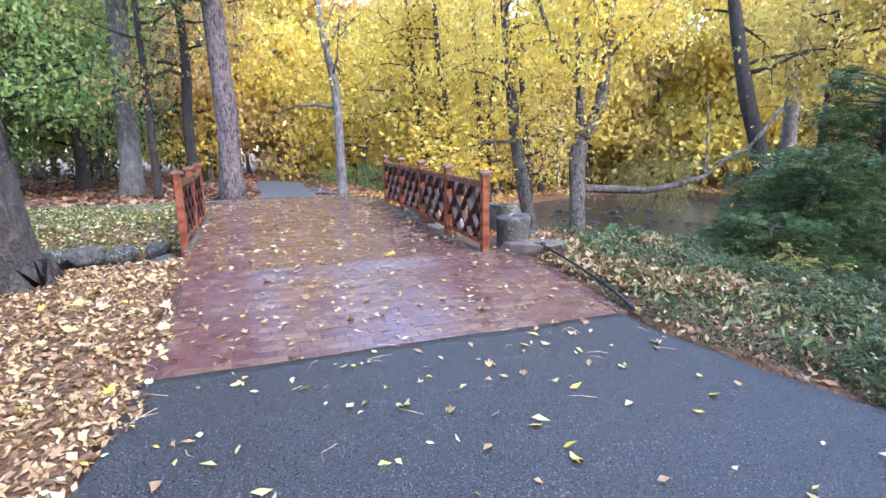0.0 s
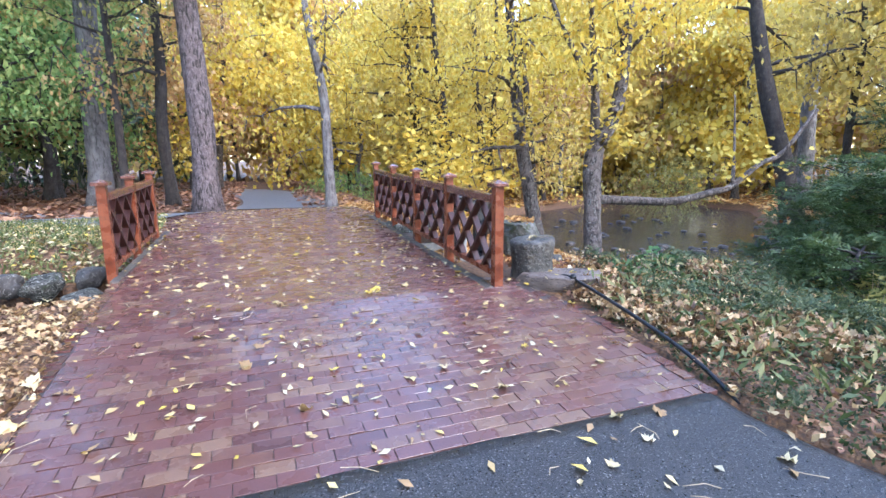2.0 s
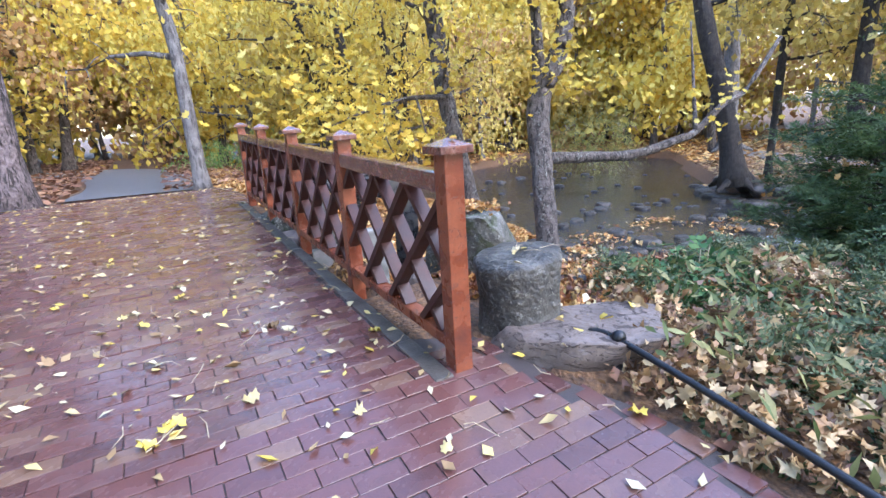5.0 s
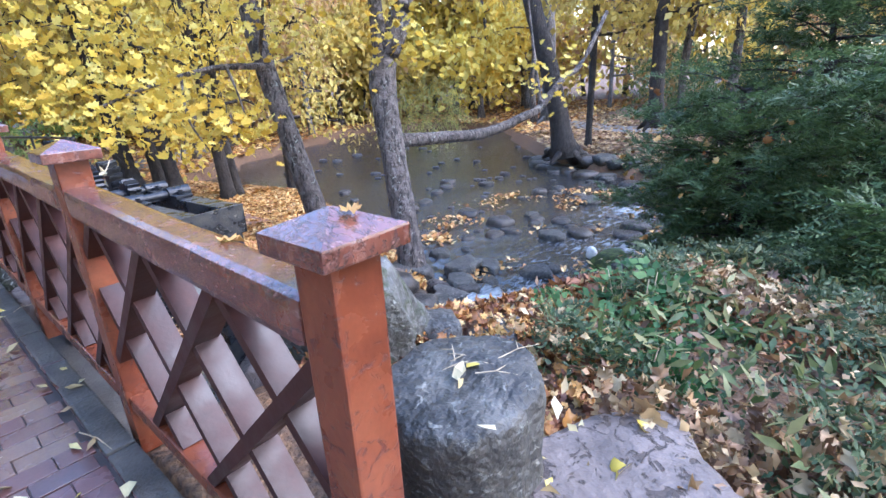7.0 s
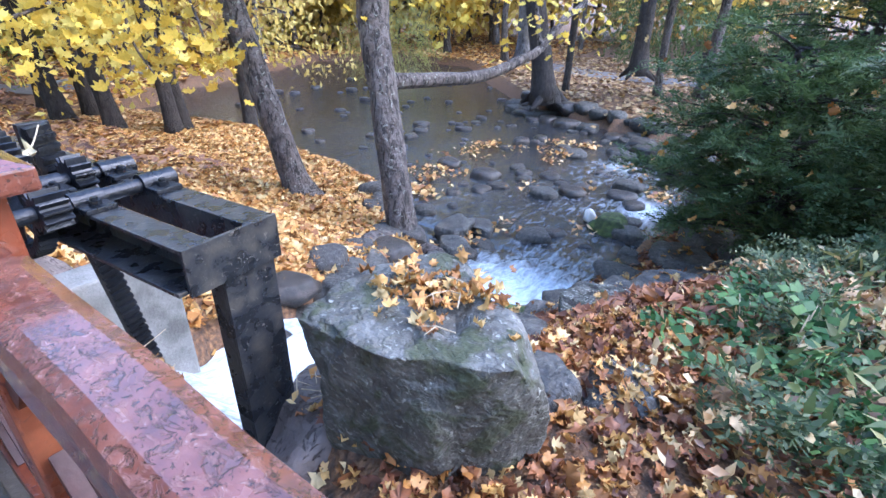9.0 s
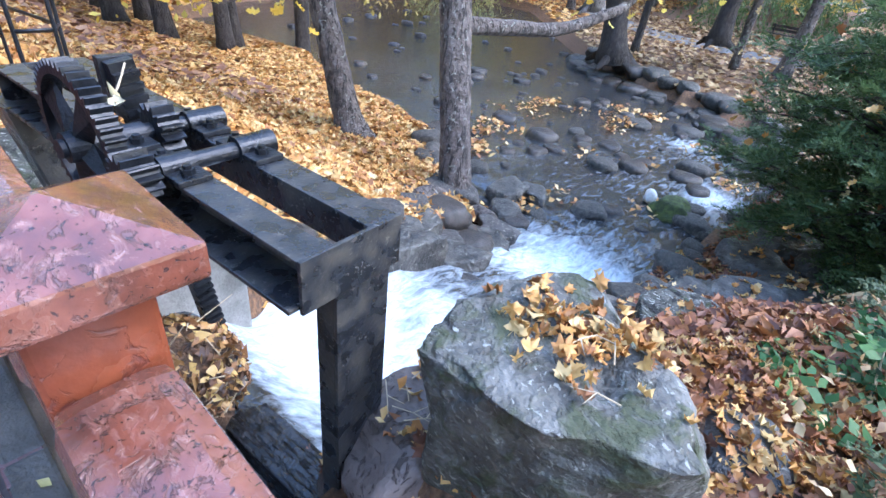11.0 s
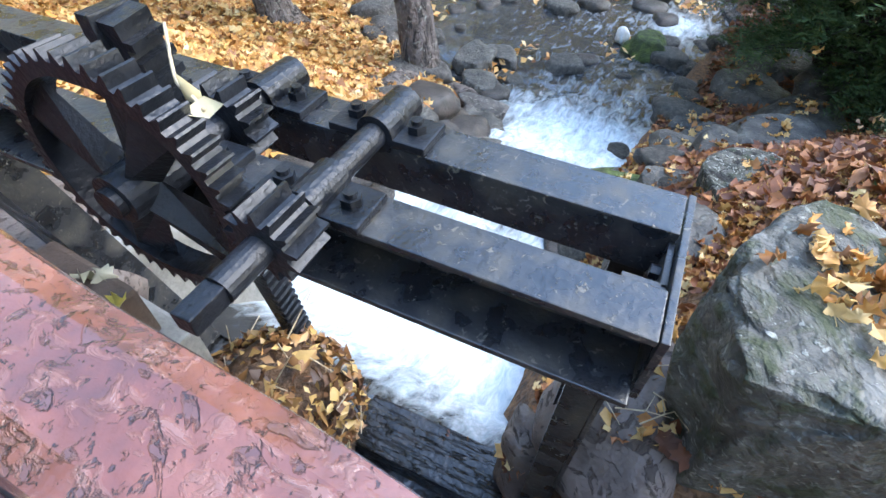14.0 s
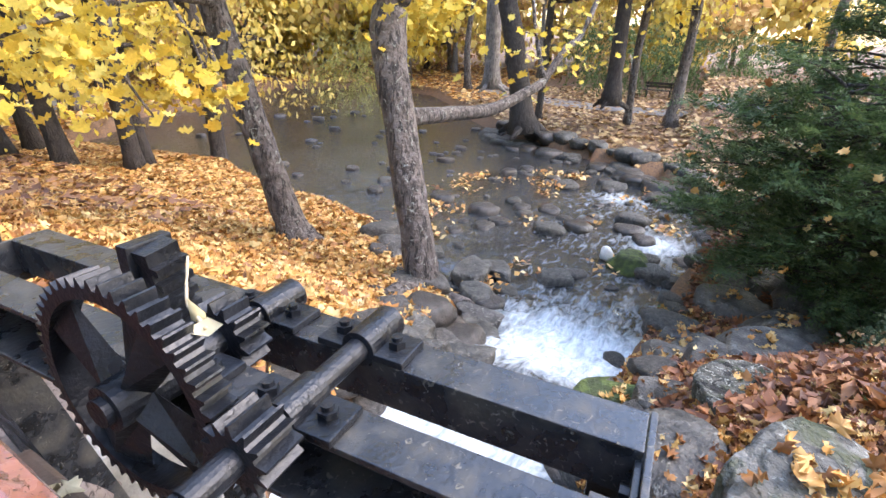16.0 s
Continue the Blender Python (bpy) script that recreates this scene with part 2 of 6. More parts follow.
worn(M["asphalt"], 85, 0.59, 0.64, (0.2, 0.195, 0.19), 0.45, (1, 1, 1), 0.001, 0.0)
worn(M["paint_worn"], 38, 0.55, 0.61, (0.1, 0.04, 0.028), 0.08, (1.2, 0.8, 1.2), -0.004, 0.7)
worn(M["paint_worn"], 70, 0.52, 0.66, (0.19, 0.085, 0.06), 0.28, (1, 0.6, 1), 0.001, 0.8)
worn(M["paint_worn"], 130, 0.6, 0.66, (0.05, 0.02, 0.015), 0.25, (1, 1, 1), -0.0015, 0.6)
worn(M["paint"], 30, 0.58, 0.66, (0.09, 0.026, 0.018), 0.3, (1, 1, 1), -0.001)
worn(M["rock_moss"], 30, 0.56, 0.62, (0.36, 0.36, 0.31), 0.85, (1, 1, 1), 0.004)
worn(M["rock_moss"], 6, 0.52, 0.62, (0.03, 0.038, 0.014), 0.9, (1, 1, 1), 0.01)
worn(M["rock_moss"], 8, 0.57, 0.6, (0.012, 0.011, 0.009), 0.9, (1, 1, 5), -0.03, 2.0)
worn(M["rock_strata"], 13, 0.57, 0.66, (0.065, 0.06, 0.047), 0.85, (1.0, 1.0, 2.6), -0.008, 0.3, (38, -12, 20))
worn(M["rock_strata"], 34, 0.58, 0.64, (0.26, 0.26, 0.225), 0.85, (1, 1, 1.6), 0.003, 0.6, (38, -12, 20))
worn(M["rock_strata"], 6, 0.5, 0.62, (0.05, 0.056, 0.026), 0.9, (1, 1, 1), 0.006)
worn(M["wet_board"], 14, 0.52, 0.6, (0.008, 0.008, 0.008), 0.3, (4, 0.5, 4), -0.006, 0.5)
worn(M["rock"], 26, 0.58, 0.64, (0.24, 0.23, 0.2), 0.85, (1, 1, 1), 0.004)
worn(M["rock_dark"], 26, 0.58, 0.64, (0.17, 0.165, 0.14), 0.85, (1, 1, 1), 0.004)
worn(M["slab"], 9, 0.56, 0.6, (0.06, 0.045, 0.036), 0.8, (1, 1, 3), -0.012, 2.0)
for _k in ("bark", "bark_dark", "bark_grey", "bark_pine"):
    worn(M[_k], 16, 0.5, 0.6, (0.03, 0.024, 0.02) if _k != "bark_grey" else (0.09, 0.08, 0.074), 0.9, (1, 1, 0.22), -0.03, 0.8)
worn(M["bark"], 11, 0.6, 0.66, (0.24, 0.24, 0.2), 0.9, (1, 1, 0.7), 0.003)
worn(M["beam"], 55, 0.62, 0.66, (0.11, 0.1, 0.08), 0.5, (1, 1, 1), 0.001)


# ---- helpers for things ----
def mesh_of(name, verts, faces, material=None, smooth=False):
    me = bpy.data.meshes.new(name)
    me.from_pydata(verts, [], faces)
    if material:
        me.materials.append(material)
    if smooth:
        me.polygons.foreach_set("use_smooth", [True] * len(me.polygons))
    me.update()
    return me


def part(name, bm, material, parent=None, label="", smooth=False):
    me = bpy.data.meshes.new(name)
    bmesh.ops.recalc_face_normals(bm, faces=bm.faces)
    bm.to_mesh(me)
    bm.free()
    me.materials.append(material)
    if smooth:
        me.polygons.foreach_set("use_smooth", [True] * len(me.polygons))
    ob = new(name, me)
    if parent:
        ob.parent = parent
    if label:
        tagged(ob, label)
    return ob


def thing(name, label, category, at=(0, 0, 0), group="", kind=""):
    ob = new(name)
    ob.location = at
    ob.empty_display_size = 0.1
    return tagged(ob, label, category, group, kind)


def box(bm, x0, x1, y0, y1, z0, z1, bevel=0.0):
    r = bmesh.ops.create_cube(bm, size=1, matrix=Matrix.Translation(((x0 + x1) / 2, (y0 + y1) / 2, (z0 + z1) / 2)) @ Matrix.Diagonal((abs(x1 - x0), abs(y1 - y0), abs(z1 - z0), 1)))
    if bevel:
        es = list({e for v in r["verts"] for e in v.link_edges})
        bmesh.ops.bevel(bm, geom=es, offset=bevel, segments=2, affect="EDGES", profile=0.6)
    return bm


def cyl(bm, a, b, r0, r1=None, n=16):
    a, b = Vector(a), Vector(b)
    m = (b - a).to_track_quat("Z", "Y").to_matrix().to_4x4()
    m.translation = (a + b) / 2
    bmesh.ops.create_cone(bm, cap_ends=True, segments=n, radius1=r0, radius2=r0 if r1 is None else r1, depth=(b - a).length, matrix=m)
    return bm


def tube_data(pts, radii, n=9, wob=0.0, rng=RNG):
    """Vertices and faces of a tapered tube along points."""
    P = [Vector(p) for p in pts]
    V, F = [], []
    for i, p in enumerate(P):
        d = (P[min(i + 1, len(P) - 1)] - P[max(i - 1, 0)]).normalized()
        side = d.orthogonal().normalized() if abs(d.z) < 0.9 else Vector((1, 0, 0)).cross(d).normalized()
        up = d.cross(side)
        for k in range(n):
            a = 2 * math.pi * k / n
            r = float(radii[i] * (1 + wob * (rng.random() - 0.5)))
            V.append(p + r * (math.cos(a) * side + math.sin(a) * up))
    for i in range(len(P) - 1):
        for k in range(n):
            F.append((i * n + k, i * n + (k + 1) % n, (i + 1) * n + (k + 1) % n, (i + 1) * n + k))
    F.append(tuple(range(n))[::-1])
    F.append(tuple((len(P) - 1) * n + k for k in range(n)))
    return V, F


def join_data(chunks):
    V, F = [], []
    for v, f in chunks:
        o = len(V)
        V.extend(v)
        F.extend([tuple(i + o for i in q) for q in f])
    return V, F


def smooth_path(pts, k=4):
    """A Catmull-Rom line through points."""
    P = [Vector(p) for p in pts]
    P = [P[0] * 2 - P[1]] + P + [P[-1] * 2 - P[-2]]
    out = []
    for i in range(1, len(P) - 2):
        for j in range(k):
            t = j / k
            out.append(0.5 * ((2 * P[i]) + (P[i + 1] - P[i - 1]) * t + (2 * P[i - 1] - 5 * P[i] + 4 * P[i + 1] - P[i + 2]) * t * t
                              + (3 * P[i] - P[i - 1] - 3 * P[i + 1] + P[i + 2]) * t ** 3))
    out.append(P[-2])
    return out


# leaf outlines: a bent lens, and a five-lobed maple leaf (unit size, in x and y)
LENS = (np.array([(0, -0.5, 0), (0.26, -0.08, 0.07), (0, 0.5, 0.05), (-0.26, -0.08, 0.07), (0, -0.1, 0.0)]), [(0, 1, 4), (1, 2, 4), (2, 3, 4), (3, 0, 4)])
NEEDLE = (np.array([(0, -0.5, 0), (0.13, 0, 0.03), (0, 0.5, 0), (-0.13, 0, 0.03)]), [(0, 1, 2), (0, 2, 3)])
DIAMOND = (np.array([(0, -0.5, 0), (0.36, 0.0, 0.08), (0, 0.5, 0), (-0.36, 0.0, 0.08)]), [(0, 1, 2), (0, 2, 3)])


def _maple():
    ang = [-90, -55, -25, -5, 18, 38, 62, 76, 90, 104, 118, 142, 162, 185, 205, 235]
    rad = [0.2, 0.36, 0.34, 0.46, 0.33, 0.5, 0.34, 0.4, 0.55, 0.4, 0.34, 0.5, 0.33, 0.46, 0.34, 0.36]
    v = [(0, 0, 0)] + [(r * math.cos(radians(a)), r * math.sin(radians(a)), 0.45 * r * (i % 2) - 0.3 * r * r) for i, (a, r) in enumerate(zip(ang, rad))]
    return np.array(v), [(0, i, i % 16 + 1) for i in range(1, 17)]


MAPLE = _maple()


def leaf_mesh(name, pos, size, material, shape=LENS, flat=1.0, rng=RNG, normals=None, crumple=0.0):
    """One mesh of many leaves at pos (N x 3). flat: 0 lies down, 1 turns every way."""
    pos = np.asarray(pos, float)
    n = len(pos)
    size = np.broadcast_to(np.asarray(size, float), (n,))
    tv, tf = shape
    yaw = rng.random(n) * 2 * np.pi
    tilt = (rng.random(n) - 0.5) * np.pi * flat
    roll = (rng.random(n) - 0.5) * np.pi * flat
    cy, sy, ct, st, cr, sr = np.cos(yaw), np.sin(yaw), np.cos(tilt), np.sin(tilt), np.cos(roll), np.sin(roll)
    Rz = np.zeros((n, 3, 3)); Rz[:, 0, 0] = cy; Rz[:, 0, 1] = -sy; Rz[:, 1, 0] = sy; Rz[:, 1, 1] = cy; Rz[:, 2, 2] = 1
    Rx = np.zeros((n, 3, 3)); Rx[:, 0, 0] = 1; Rx[:, 1, 1] = ct; Rx[:, 1, 2] = -st; Rx[:, 2, 1] = st; Rx[:, 2, 2] = ct
    Ry = np.zeros((n, 3, 3)); Ry[:, 0, 0] = cr; Ry[:, 0, 2] = sr; Ry[:, 1, 1] = 1; Ry[:, 2, 0] = -sr; Ry[:, 2, 2] = cr
    R = Rz @ Rx @ Ry
    if normals is not None:
        N = np.asarray(normals, float)
        N = N / np.linalg.norm(N, axis=1, keepdims=True)
        ux = np.cross(np.tile([0.0, 1.0, 0.0], (n, 1)), N)
        ux /= np.linalg.norm(ux, axis=1, keepdims=True) + 1e-9
        uy = np.cross(N, ux)
        R = np.stack([ux, uy, N], axis=2) @ R
    shapes = np.broadcast_to(tv, (n, len(tv), 3))
    if crumple:
        shapes = shapes * (0.75 + 0.5 * rng.random((n, 1, 3))) + rng.normal(size=(n, len(tv), 3)) * np.array([0.4, 0.4, 1.0]) * crumple
        shapes = shapes + np.array([0, 0, 1.0]) * (crumple * 6 * (rng.random((n, 1, 1)) - 0.3) * shapes[:, :, :1] ** 2)
    V = np.einsum("nij,nkj->nki", R, shapes) * size[:, None, None] + pos[:, None, :]
    k = len(tv)
    F = (np.asarray(tf)[None, :, :] + (np.arange(n) * k)[:, None, None]).reshape(-1, 3)
    me = bpy.data.meshes.new(name)
    V = V.reshape(-1, 3)
    me.vertices.add(len(V))
    me.vertices.foreach_set("co", V.ravel())
    me.loops.add(len(F) * 3)
    me.loops.foreach_set("vertex_index", F.ravel().astype(np.int32))
    me.polygons.add(len(F))
    me.polygons.foreach_set("loop_start", np.arange(0, len(F) * 3, 3, dtype=np.int32))
    me.update(calc_edges=True)
    me.materials.append(material)
    return me


def rock_bm(seed, sx, sy, sz, flat_top=0.0, sub=3, rough=0.28, boxy=1.0):
    bm = bmesh.new()
    bmesh.ops.create_icosphere(bm, subdivisions=sub, radius=1)
    o = Vector((seed * 3.7, seed * 1.3, seed * 7.1))
    for v in bm.verts:
        d = v.co.copy()
        if boxy != 1.0:
            d = Vector(tuple(math.copysign(abs(q) ** boxy, q) for q in d))
            d = d * (1 / max(abs(d.x), abs(d.y), abs(d.z), d.length * 0.72))
        k = 1 + rough * noise.noise(d * 1.1 + o) * 1.6 + rough * 0.5 * noise.noise(d * 2.7 + o) + rough * 0.22 * noise.noise(d * 6 + o) - rough * 0.3 * abs(noise.noise(Vector((d.x * 1.5 + d.z * 2, d.y * 1.5, d.z * 7 + d.x * 2)) + o)) + rough * 0.1 * noise.noise(d * 14 + o)
        c = d * k
        for a in range(5):
            pl = Vector((math.sin(seed * 5 + a * 2.4), math.cos(seed * 3 + a * 1.7), math.sin(seed + a * 4.1) * 0.6)).normalized()
            over = c.dot(pl) - 0.78
            if over > 0:
                c -= pl * over * 0.75
        if flat_top and c.z > flat_top:
            c.z = flat_top + (c.z - flat_top) * 0.15
        v.co = Vector((c.x * sx, c.y * sy, c.z * sz))
    return bm


# ---- the lie of the land ----
GY = ([-4000, 1.0, 3.0, 5.3, 5.75, 12.0, 15.0, 18.0, 30.0, 4000], [-0.3, -0.3, -0.235, -0.06, 0.0, 0.165, 0.1, -0.16, -0.2, -0.2])
WLX = ([-50, 3.12, 3.5, 4.6, 6.2, 7.6, 9.0, 400], [-0.62, -0.62, -1.0, -1.25, -1.6, -2.15, -2.3, -2.3])
CREEK = [(3.1, 7.82), (4.4, 7.92), (5.0, 8.0), (7.1, 8.06), (9.87, 7.9), (13, 7.4), (16.6, 8.3), (18.4, 10.5), (20.4, 15), (31, 25), (31, 31), (27, 35), (15, 30),
         (9.6, 25.5), (10.9, 19.4), (10.2, 17.5), (9.8, 14.4), (9.3, 12.84), (8.4, 11.5), (7.2, 10.2), (5.5, 9.9), (3.1, 9.5)]
POND = [(3.1, 7.82), (3.1, 9.5), (-1.9, 9.3), (-4.5, 9.2), (-9, 9.6), (-14, 11), (-14, 4), (-9, 5.8), (-5, 6.9), (-1.9, 7.6)]


def signed(poly, x, y):
    """Distance to a polygon's outline, negative inside."""
    P = np.array(poly)
    Q = np.roll(P, -1, 0)
    d = np.full(x.shape, 1e9)
    ins = np.zeros(x.shape, bool)
    for (ax, ay), (bx, by) in zip(P, Q):
        t = np.clip(((x - ax) * (bx - ax) + (y - ay) * (by - ay)) / ((bx - ax) ** 2 + (by - ay) ** 2), 0, 1)
        d = np.minimum(d, np.hypot(x - ax - t * (bx - ax), y - ay - t * (by - ay)))
        c = (ay > y) != (by > y)
        with np.errstate(divide="ignore", invalid="ignore"):
            ins ^= c & (x < (bx - ax) * (y - ay) / (by - ay + 1e-12) + ax)
    return np.where(ins, -d, d)


def gy(y):
    return np.interp(y, *GY)


def land(x, y):
    x, y = np.asarray(x, float), np.asarray(y, float)
    dc, dp = signed(CREEK, x, y), signed(POND, x, y)
    wl = np.interp(x, *WLX)
    far = y > 9.4 - 0.0 * x
    slope = np.where(far, np.interp(x, [3, 6, 9], [0.5, 0.14, 0.05]), np.interp(x, [3, 5, 8, 14], [1.3, 0.75, 0.3, 0.12]))
    bank = wl + 0.22 + slope * np.maximum(dc, 0)
    flat = gy(y) - 0.02
    flat = np.where((x > 3.2) & ~far, flat - 0.1 * np.minimum(x - 3.2, 5), flat)
    flat = np.where(far & (x > 3.0), np.minimum(flat, 0.15 - 0.48 * (x - 3.0)), flat)
    flat = np.where(far & (x > 3.0), np.maximum(flat, -1.75 + 0.012 * np.maximum(y - 12, 0)), flat)
    flat = np.where(far & (x > 12), flat + np.clip(0.05 * (dc - 4), 0, 2.4), flat)
    z = np.minimum(flat, np.where(dc > 0, np.maximum(bank, -1.9), bank))
    z = np.where(dc < 0, wl - 0.05 + np.maximum(dc, -1.2) * 0.35, z)
    pz = -0.62 + 0.25 + 0.5 * np.maximum(dp, 0)
    z = np.where(x < 3.1, np.where(dp < 0, -0.7 + np.maximum(dp, -0.8) * 0.5, np.minimum(z, np.maximum(pz, -3))), z)
    under = (x > -1.95) & (x < 2.5) & (y > -50) & (y < 60)
    return z, under, dc, dp


# ---- ground, paving, water ----
def pave_edges(y):
    xl = np.interp(y, [-12, 2, 3.2, 8, 12, 15, 18.5], [-1.7, -1.72, -1.6, -1.8, -1.95, -2.3, -3.2])
    xr = np.interp(y, [-12, 1.1, 2, 2.9, 4.9, 5.4, 6.0, 6.02, 12.2, 12.4, 18.5], [5.0, 3.28, 3.0, 2.85, 3.0, 2.8, 2.66, 2.32, 2.32, 2.6, 3.3])
    return xl, xr


def build_ground():
    xs = np.concatenate([[-3000, -900, -300, -120, -70, -45], np.arange(-34, -9, 1.0), np.arange(-9, 14, 0.16), np.arange(14, 40, 0.8), [45, 60, 90, 200, 700, 3000]])
    ys = np.concatenate([[-3000, -700, -150, -50, -20, -10], np.arange(-6, 0, 0.5), np.arange(0, 17, 0.16), np.arange(17, 45, 0.8), [50, 60, 80, 130, 300, 900, 3000]])
    X, Y = np.meshgrid(xs, ys)
    Z, under, dc, dp = land(X, Y)
    xl, xr = pave_edges(Y)
    on = (X > xl + 0.02) & (X < xr - 0.02) & (Y < 18.4)
    nz = np.array([noise.noise(Vector((a * 1.7, b * 1.7, 0.3))) + 0.5 * noise.noise(Vector((a * 4.3, b * 4.3, 2.3))) if abs(a) < 60 and abs(b) < 60 else 0.0
                   for a, b in zip(X.ravel(), Y.ravel())]).reshape(X.shape)
    Z = Z + np.where(on, 0, 0.05 * nz)
    Z = np.where(on, np.minimum(Z, gy(Y) - 0.35), Z)
    near = ~on & (X > xl - 0.35) & (X < xr + 0.35) & (Y < 18) & (dp > 0.2) & (Y < 5.6)
    Z = np.where(near, np.minimum(Z, gy(Y) - 0.01), Z)
    ny, nx = X.shape
    V = np.stack([X.ravel(), Y.ravel(), Z.ravel()], 1)
    i = np.arange(nx * (ny - 1)).reshape(ny - 1, nx)[:, :-1].ravel()
    F = np.stack([i, i + 1, i + 1 + nx, i + nx], 1)
    tagged(new("ground", mesh_of("ground", V.tolist(), F.tolist(), M["soil"], True)), "leaf-strewn brown park soil with creek banks", "ground", kind="structure")


build_ground()


def strip(name, y0, y1, step, material, top, thick, label, xl=None, xr=None):
    ys = np.arange(y0, y1 + 1e-6, step)
    V, F = [], []
    for y in ys:
        a, b = pave_edges(y)
        a, b = (a if xl is None else xl), (b if xr is None else xr)
        z = float(gy(y)) + top
        V += [(a, y, z), (b, y, z), (b, y, z - thick), (a, y, z - thick)]
    for k in range(len(ys) - 1):
        for j in range(4):
            F.append((4 * k + j, 4 * k + (j + 1) % 4, 4 * k + 4 + (j + 1) % 4, 4 * k + 4 + j))
    F += [(0, 1, 2, 3), tuple(4 * (len(ys) - 1) + j for j in (3, 2, 1, 0))]
    return tagged(new(name, mesh_of(name, V, F, material)), label, "pavement", kind="structure")


def asphalt():
    xs = np.linspace(0, 1, 60)
    ys = np.linspace(-12, 3.2, 140)
    V = []
    for y in ys:
        a, b = pave_edges(y)
        for j, u in enumerate(xs):
            x = a + (b - a) * u
            yy = y
            if y > 3.1:
                yy = y + 0.035 * noise.noise(Vector((x * 2.3, 1, 0)))
            e = 0.05 * noise.noise(Vector((y * 2.1, 5, 0))) if j in (0, len(xs) - 1) else 0
            V.append((x + e, yy, float(gy(y)) + 0.004 + 0.006 * noise.noise(Vector((x, y, 0))) - (0.03 if j in (0, len(xs) - 1) else 0)))
    n = len(xs)
    F = [(i * n + j, i * n + j + 1, (i + 1) * n + j + 1, (i + 1) * n + j) for i in range(len(ys) - 1) for j in range(n - 1)]
    o = tagged(new("pavement_asphalt", mesh_of("pavement_asphalt", V, F, M["asphalt"], True)), "wet dark grey asphalt path with fallen leaves", "path", kind="structure")
    so = o.modifiers.new("thick", "SOLIDIFY")
    so.thickness = 0.08
    so.offset = -1


asphalt()
brick_bed = strip("pavement_brick", 3.2, 18.4, 0.2, M["joint"], -0.008, 0.3, "wet red-brown brick paving laid in running bond over the bridge")

# grey paths beyond the bridge
def ribbon(name, pts, width, material, label, lift=0.03):
    P = smooth_path([(*p, 0) for p in pts], 6)
    V, F = [], []
    for i, p in enumerate(P):
        d = (P[min(i + 1, len(P) - 1)] - P[max(i - 1, 0)]).normalized()
        s = Vector((-d.y, d.x, 0))
        for k in range(5):
            q = p + s * width * (k / 4 - 0.5)
            z = float(land(q.x, q.y)[0])
            V.append((q.x, q.y, z + lift + 0.02))
    for i in range(len(P) - 1):
        for k in range(4):
            F.append((5 * i + k, 5 * i + k + 1, 5 * i + k + 6, 5 * i + k + 5))
    return tagged(new(name, mesh_of(name, V, F, material, True)), label, "path", kind="structure")


ribbon("path_left", [(-1.9, 14.4), (-4.5, 15.4), (-8, 18), (-13, 22.5), (-22, 31)], 4.4, M["path"], "damp grey asphalt park path covered in part by leaves")
ribbon("path_far", [(0.5, 18.2), (0.8, 21), (0.4, 25), (-1, 30), (-6, 34)], 3.0, M["path"], "damp grey asphalt path leading off under the trees")
ribbon("path_bank", [(2.5, 29), (7, 30), (12, 32.5), (19, 38)], 2.2, M["path"], "pale park path across the leafy bank")
ribbon("path_right", [(27, 5.5), (27.5, 10.5), (29, 16), (33, 22)], 1.8, M["path"], "pale park path behind the creek bank")


def water_mat():
    m = mat("creek_water", (0.03, 0.033, 0.035), 0.08, var=[(0.015, 0.017, 0.019), (0.05, 0.05, 0.05)], scale=0.8, bump=0.8, bscale=6, dist=0.06, spec=0.8)
    nt = m.node_tree
    n, l = nt.nodes, nt.links
    at = n.new("ShaderNodeAttribute")
    at.attribute_name = "foam"
    tc = n.new("ShaderNodeTexCoord")
    mp = n.new("ShaderNodeMapping")
    mp.inputs["Scale"].default_value = (1.2, 3.2, 1.5)
    l.new(tc.outputs["Object"], mp.inputs[0])
    ns = n.new("ShaderNodeTexNoise")
    ns.inputs["Scale"].default_value = 2.6
    ns.inputs["Detail"].default_value = 8
    ns.inputs["Roughness"].default_value = 0.65
    ns.inputs["Distortion"].default_value = 0.8
    l.new(mp.outputs[0], ns.inputs["Vector"])
    ad = n.new("ShaderNodeMath")
    ad.operation = "ADD"
    l.new(at.outputs["Fac"], ad.inputs[0])
    l.new(ns.outputs["Fac"], ad.inputs[1])
    mr = n.new("ShaderNodeMapRange")
    mr.inputs[1].default_value, mr.inputs[2].default_value = 0.7, 1.2
    l.new(ad.outputs[0], mr.inputs[0])
    foam = n.new("ShaderNodeBsdfDiffuse")
    fs = n.new("ShaderNodeTexNoise")
    fs.inputs["Scale"].default_value = 5
    fs.inputs["Detail"].default_value = 7
    fs.inputs["Roughness"].default_value = 0.7
    fs.inputs["Distortion"].default_value = 1.0
    l.new(mp.outputs[0], fs.inputs["Vector"])
    fr = n.new("ShaderNodeValToRGB")
    fr.color_ramp.elements[0].position, fr.color_ramp.elements[0].color = 0.3, (0.3, 0.38, 0.42, 1)
    fr.color_ramp.elements[1].position, fr.color_ramp.elements[1].color = 0.62, (0.6, 0.63, 0.64, 1)
    l.new(fs.outputs["Fac"], fr.inputs[0])
    l.new(fr.outputs[0], foam.inputs["Color"])
    mx = n.new("ShaderNodeMixShader")
    l.new(mr.outputs[0], mx.inputs[0])
    l.new(n["Principled BSDF"].outputs[0], mx.inputs[1])
    l.new(foam.outputs[0], mx.inputs[2])
    l.new(mx.outputs[0], n["Material Output"].inputs["Surface"])
    return m


M["water"] = water_mat()


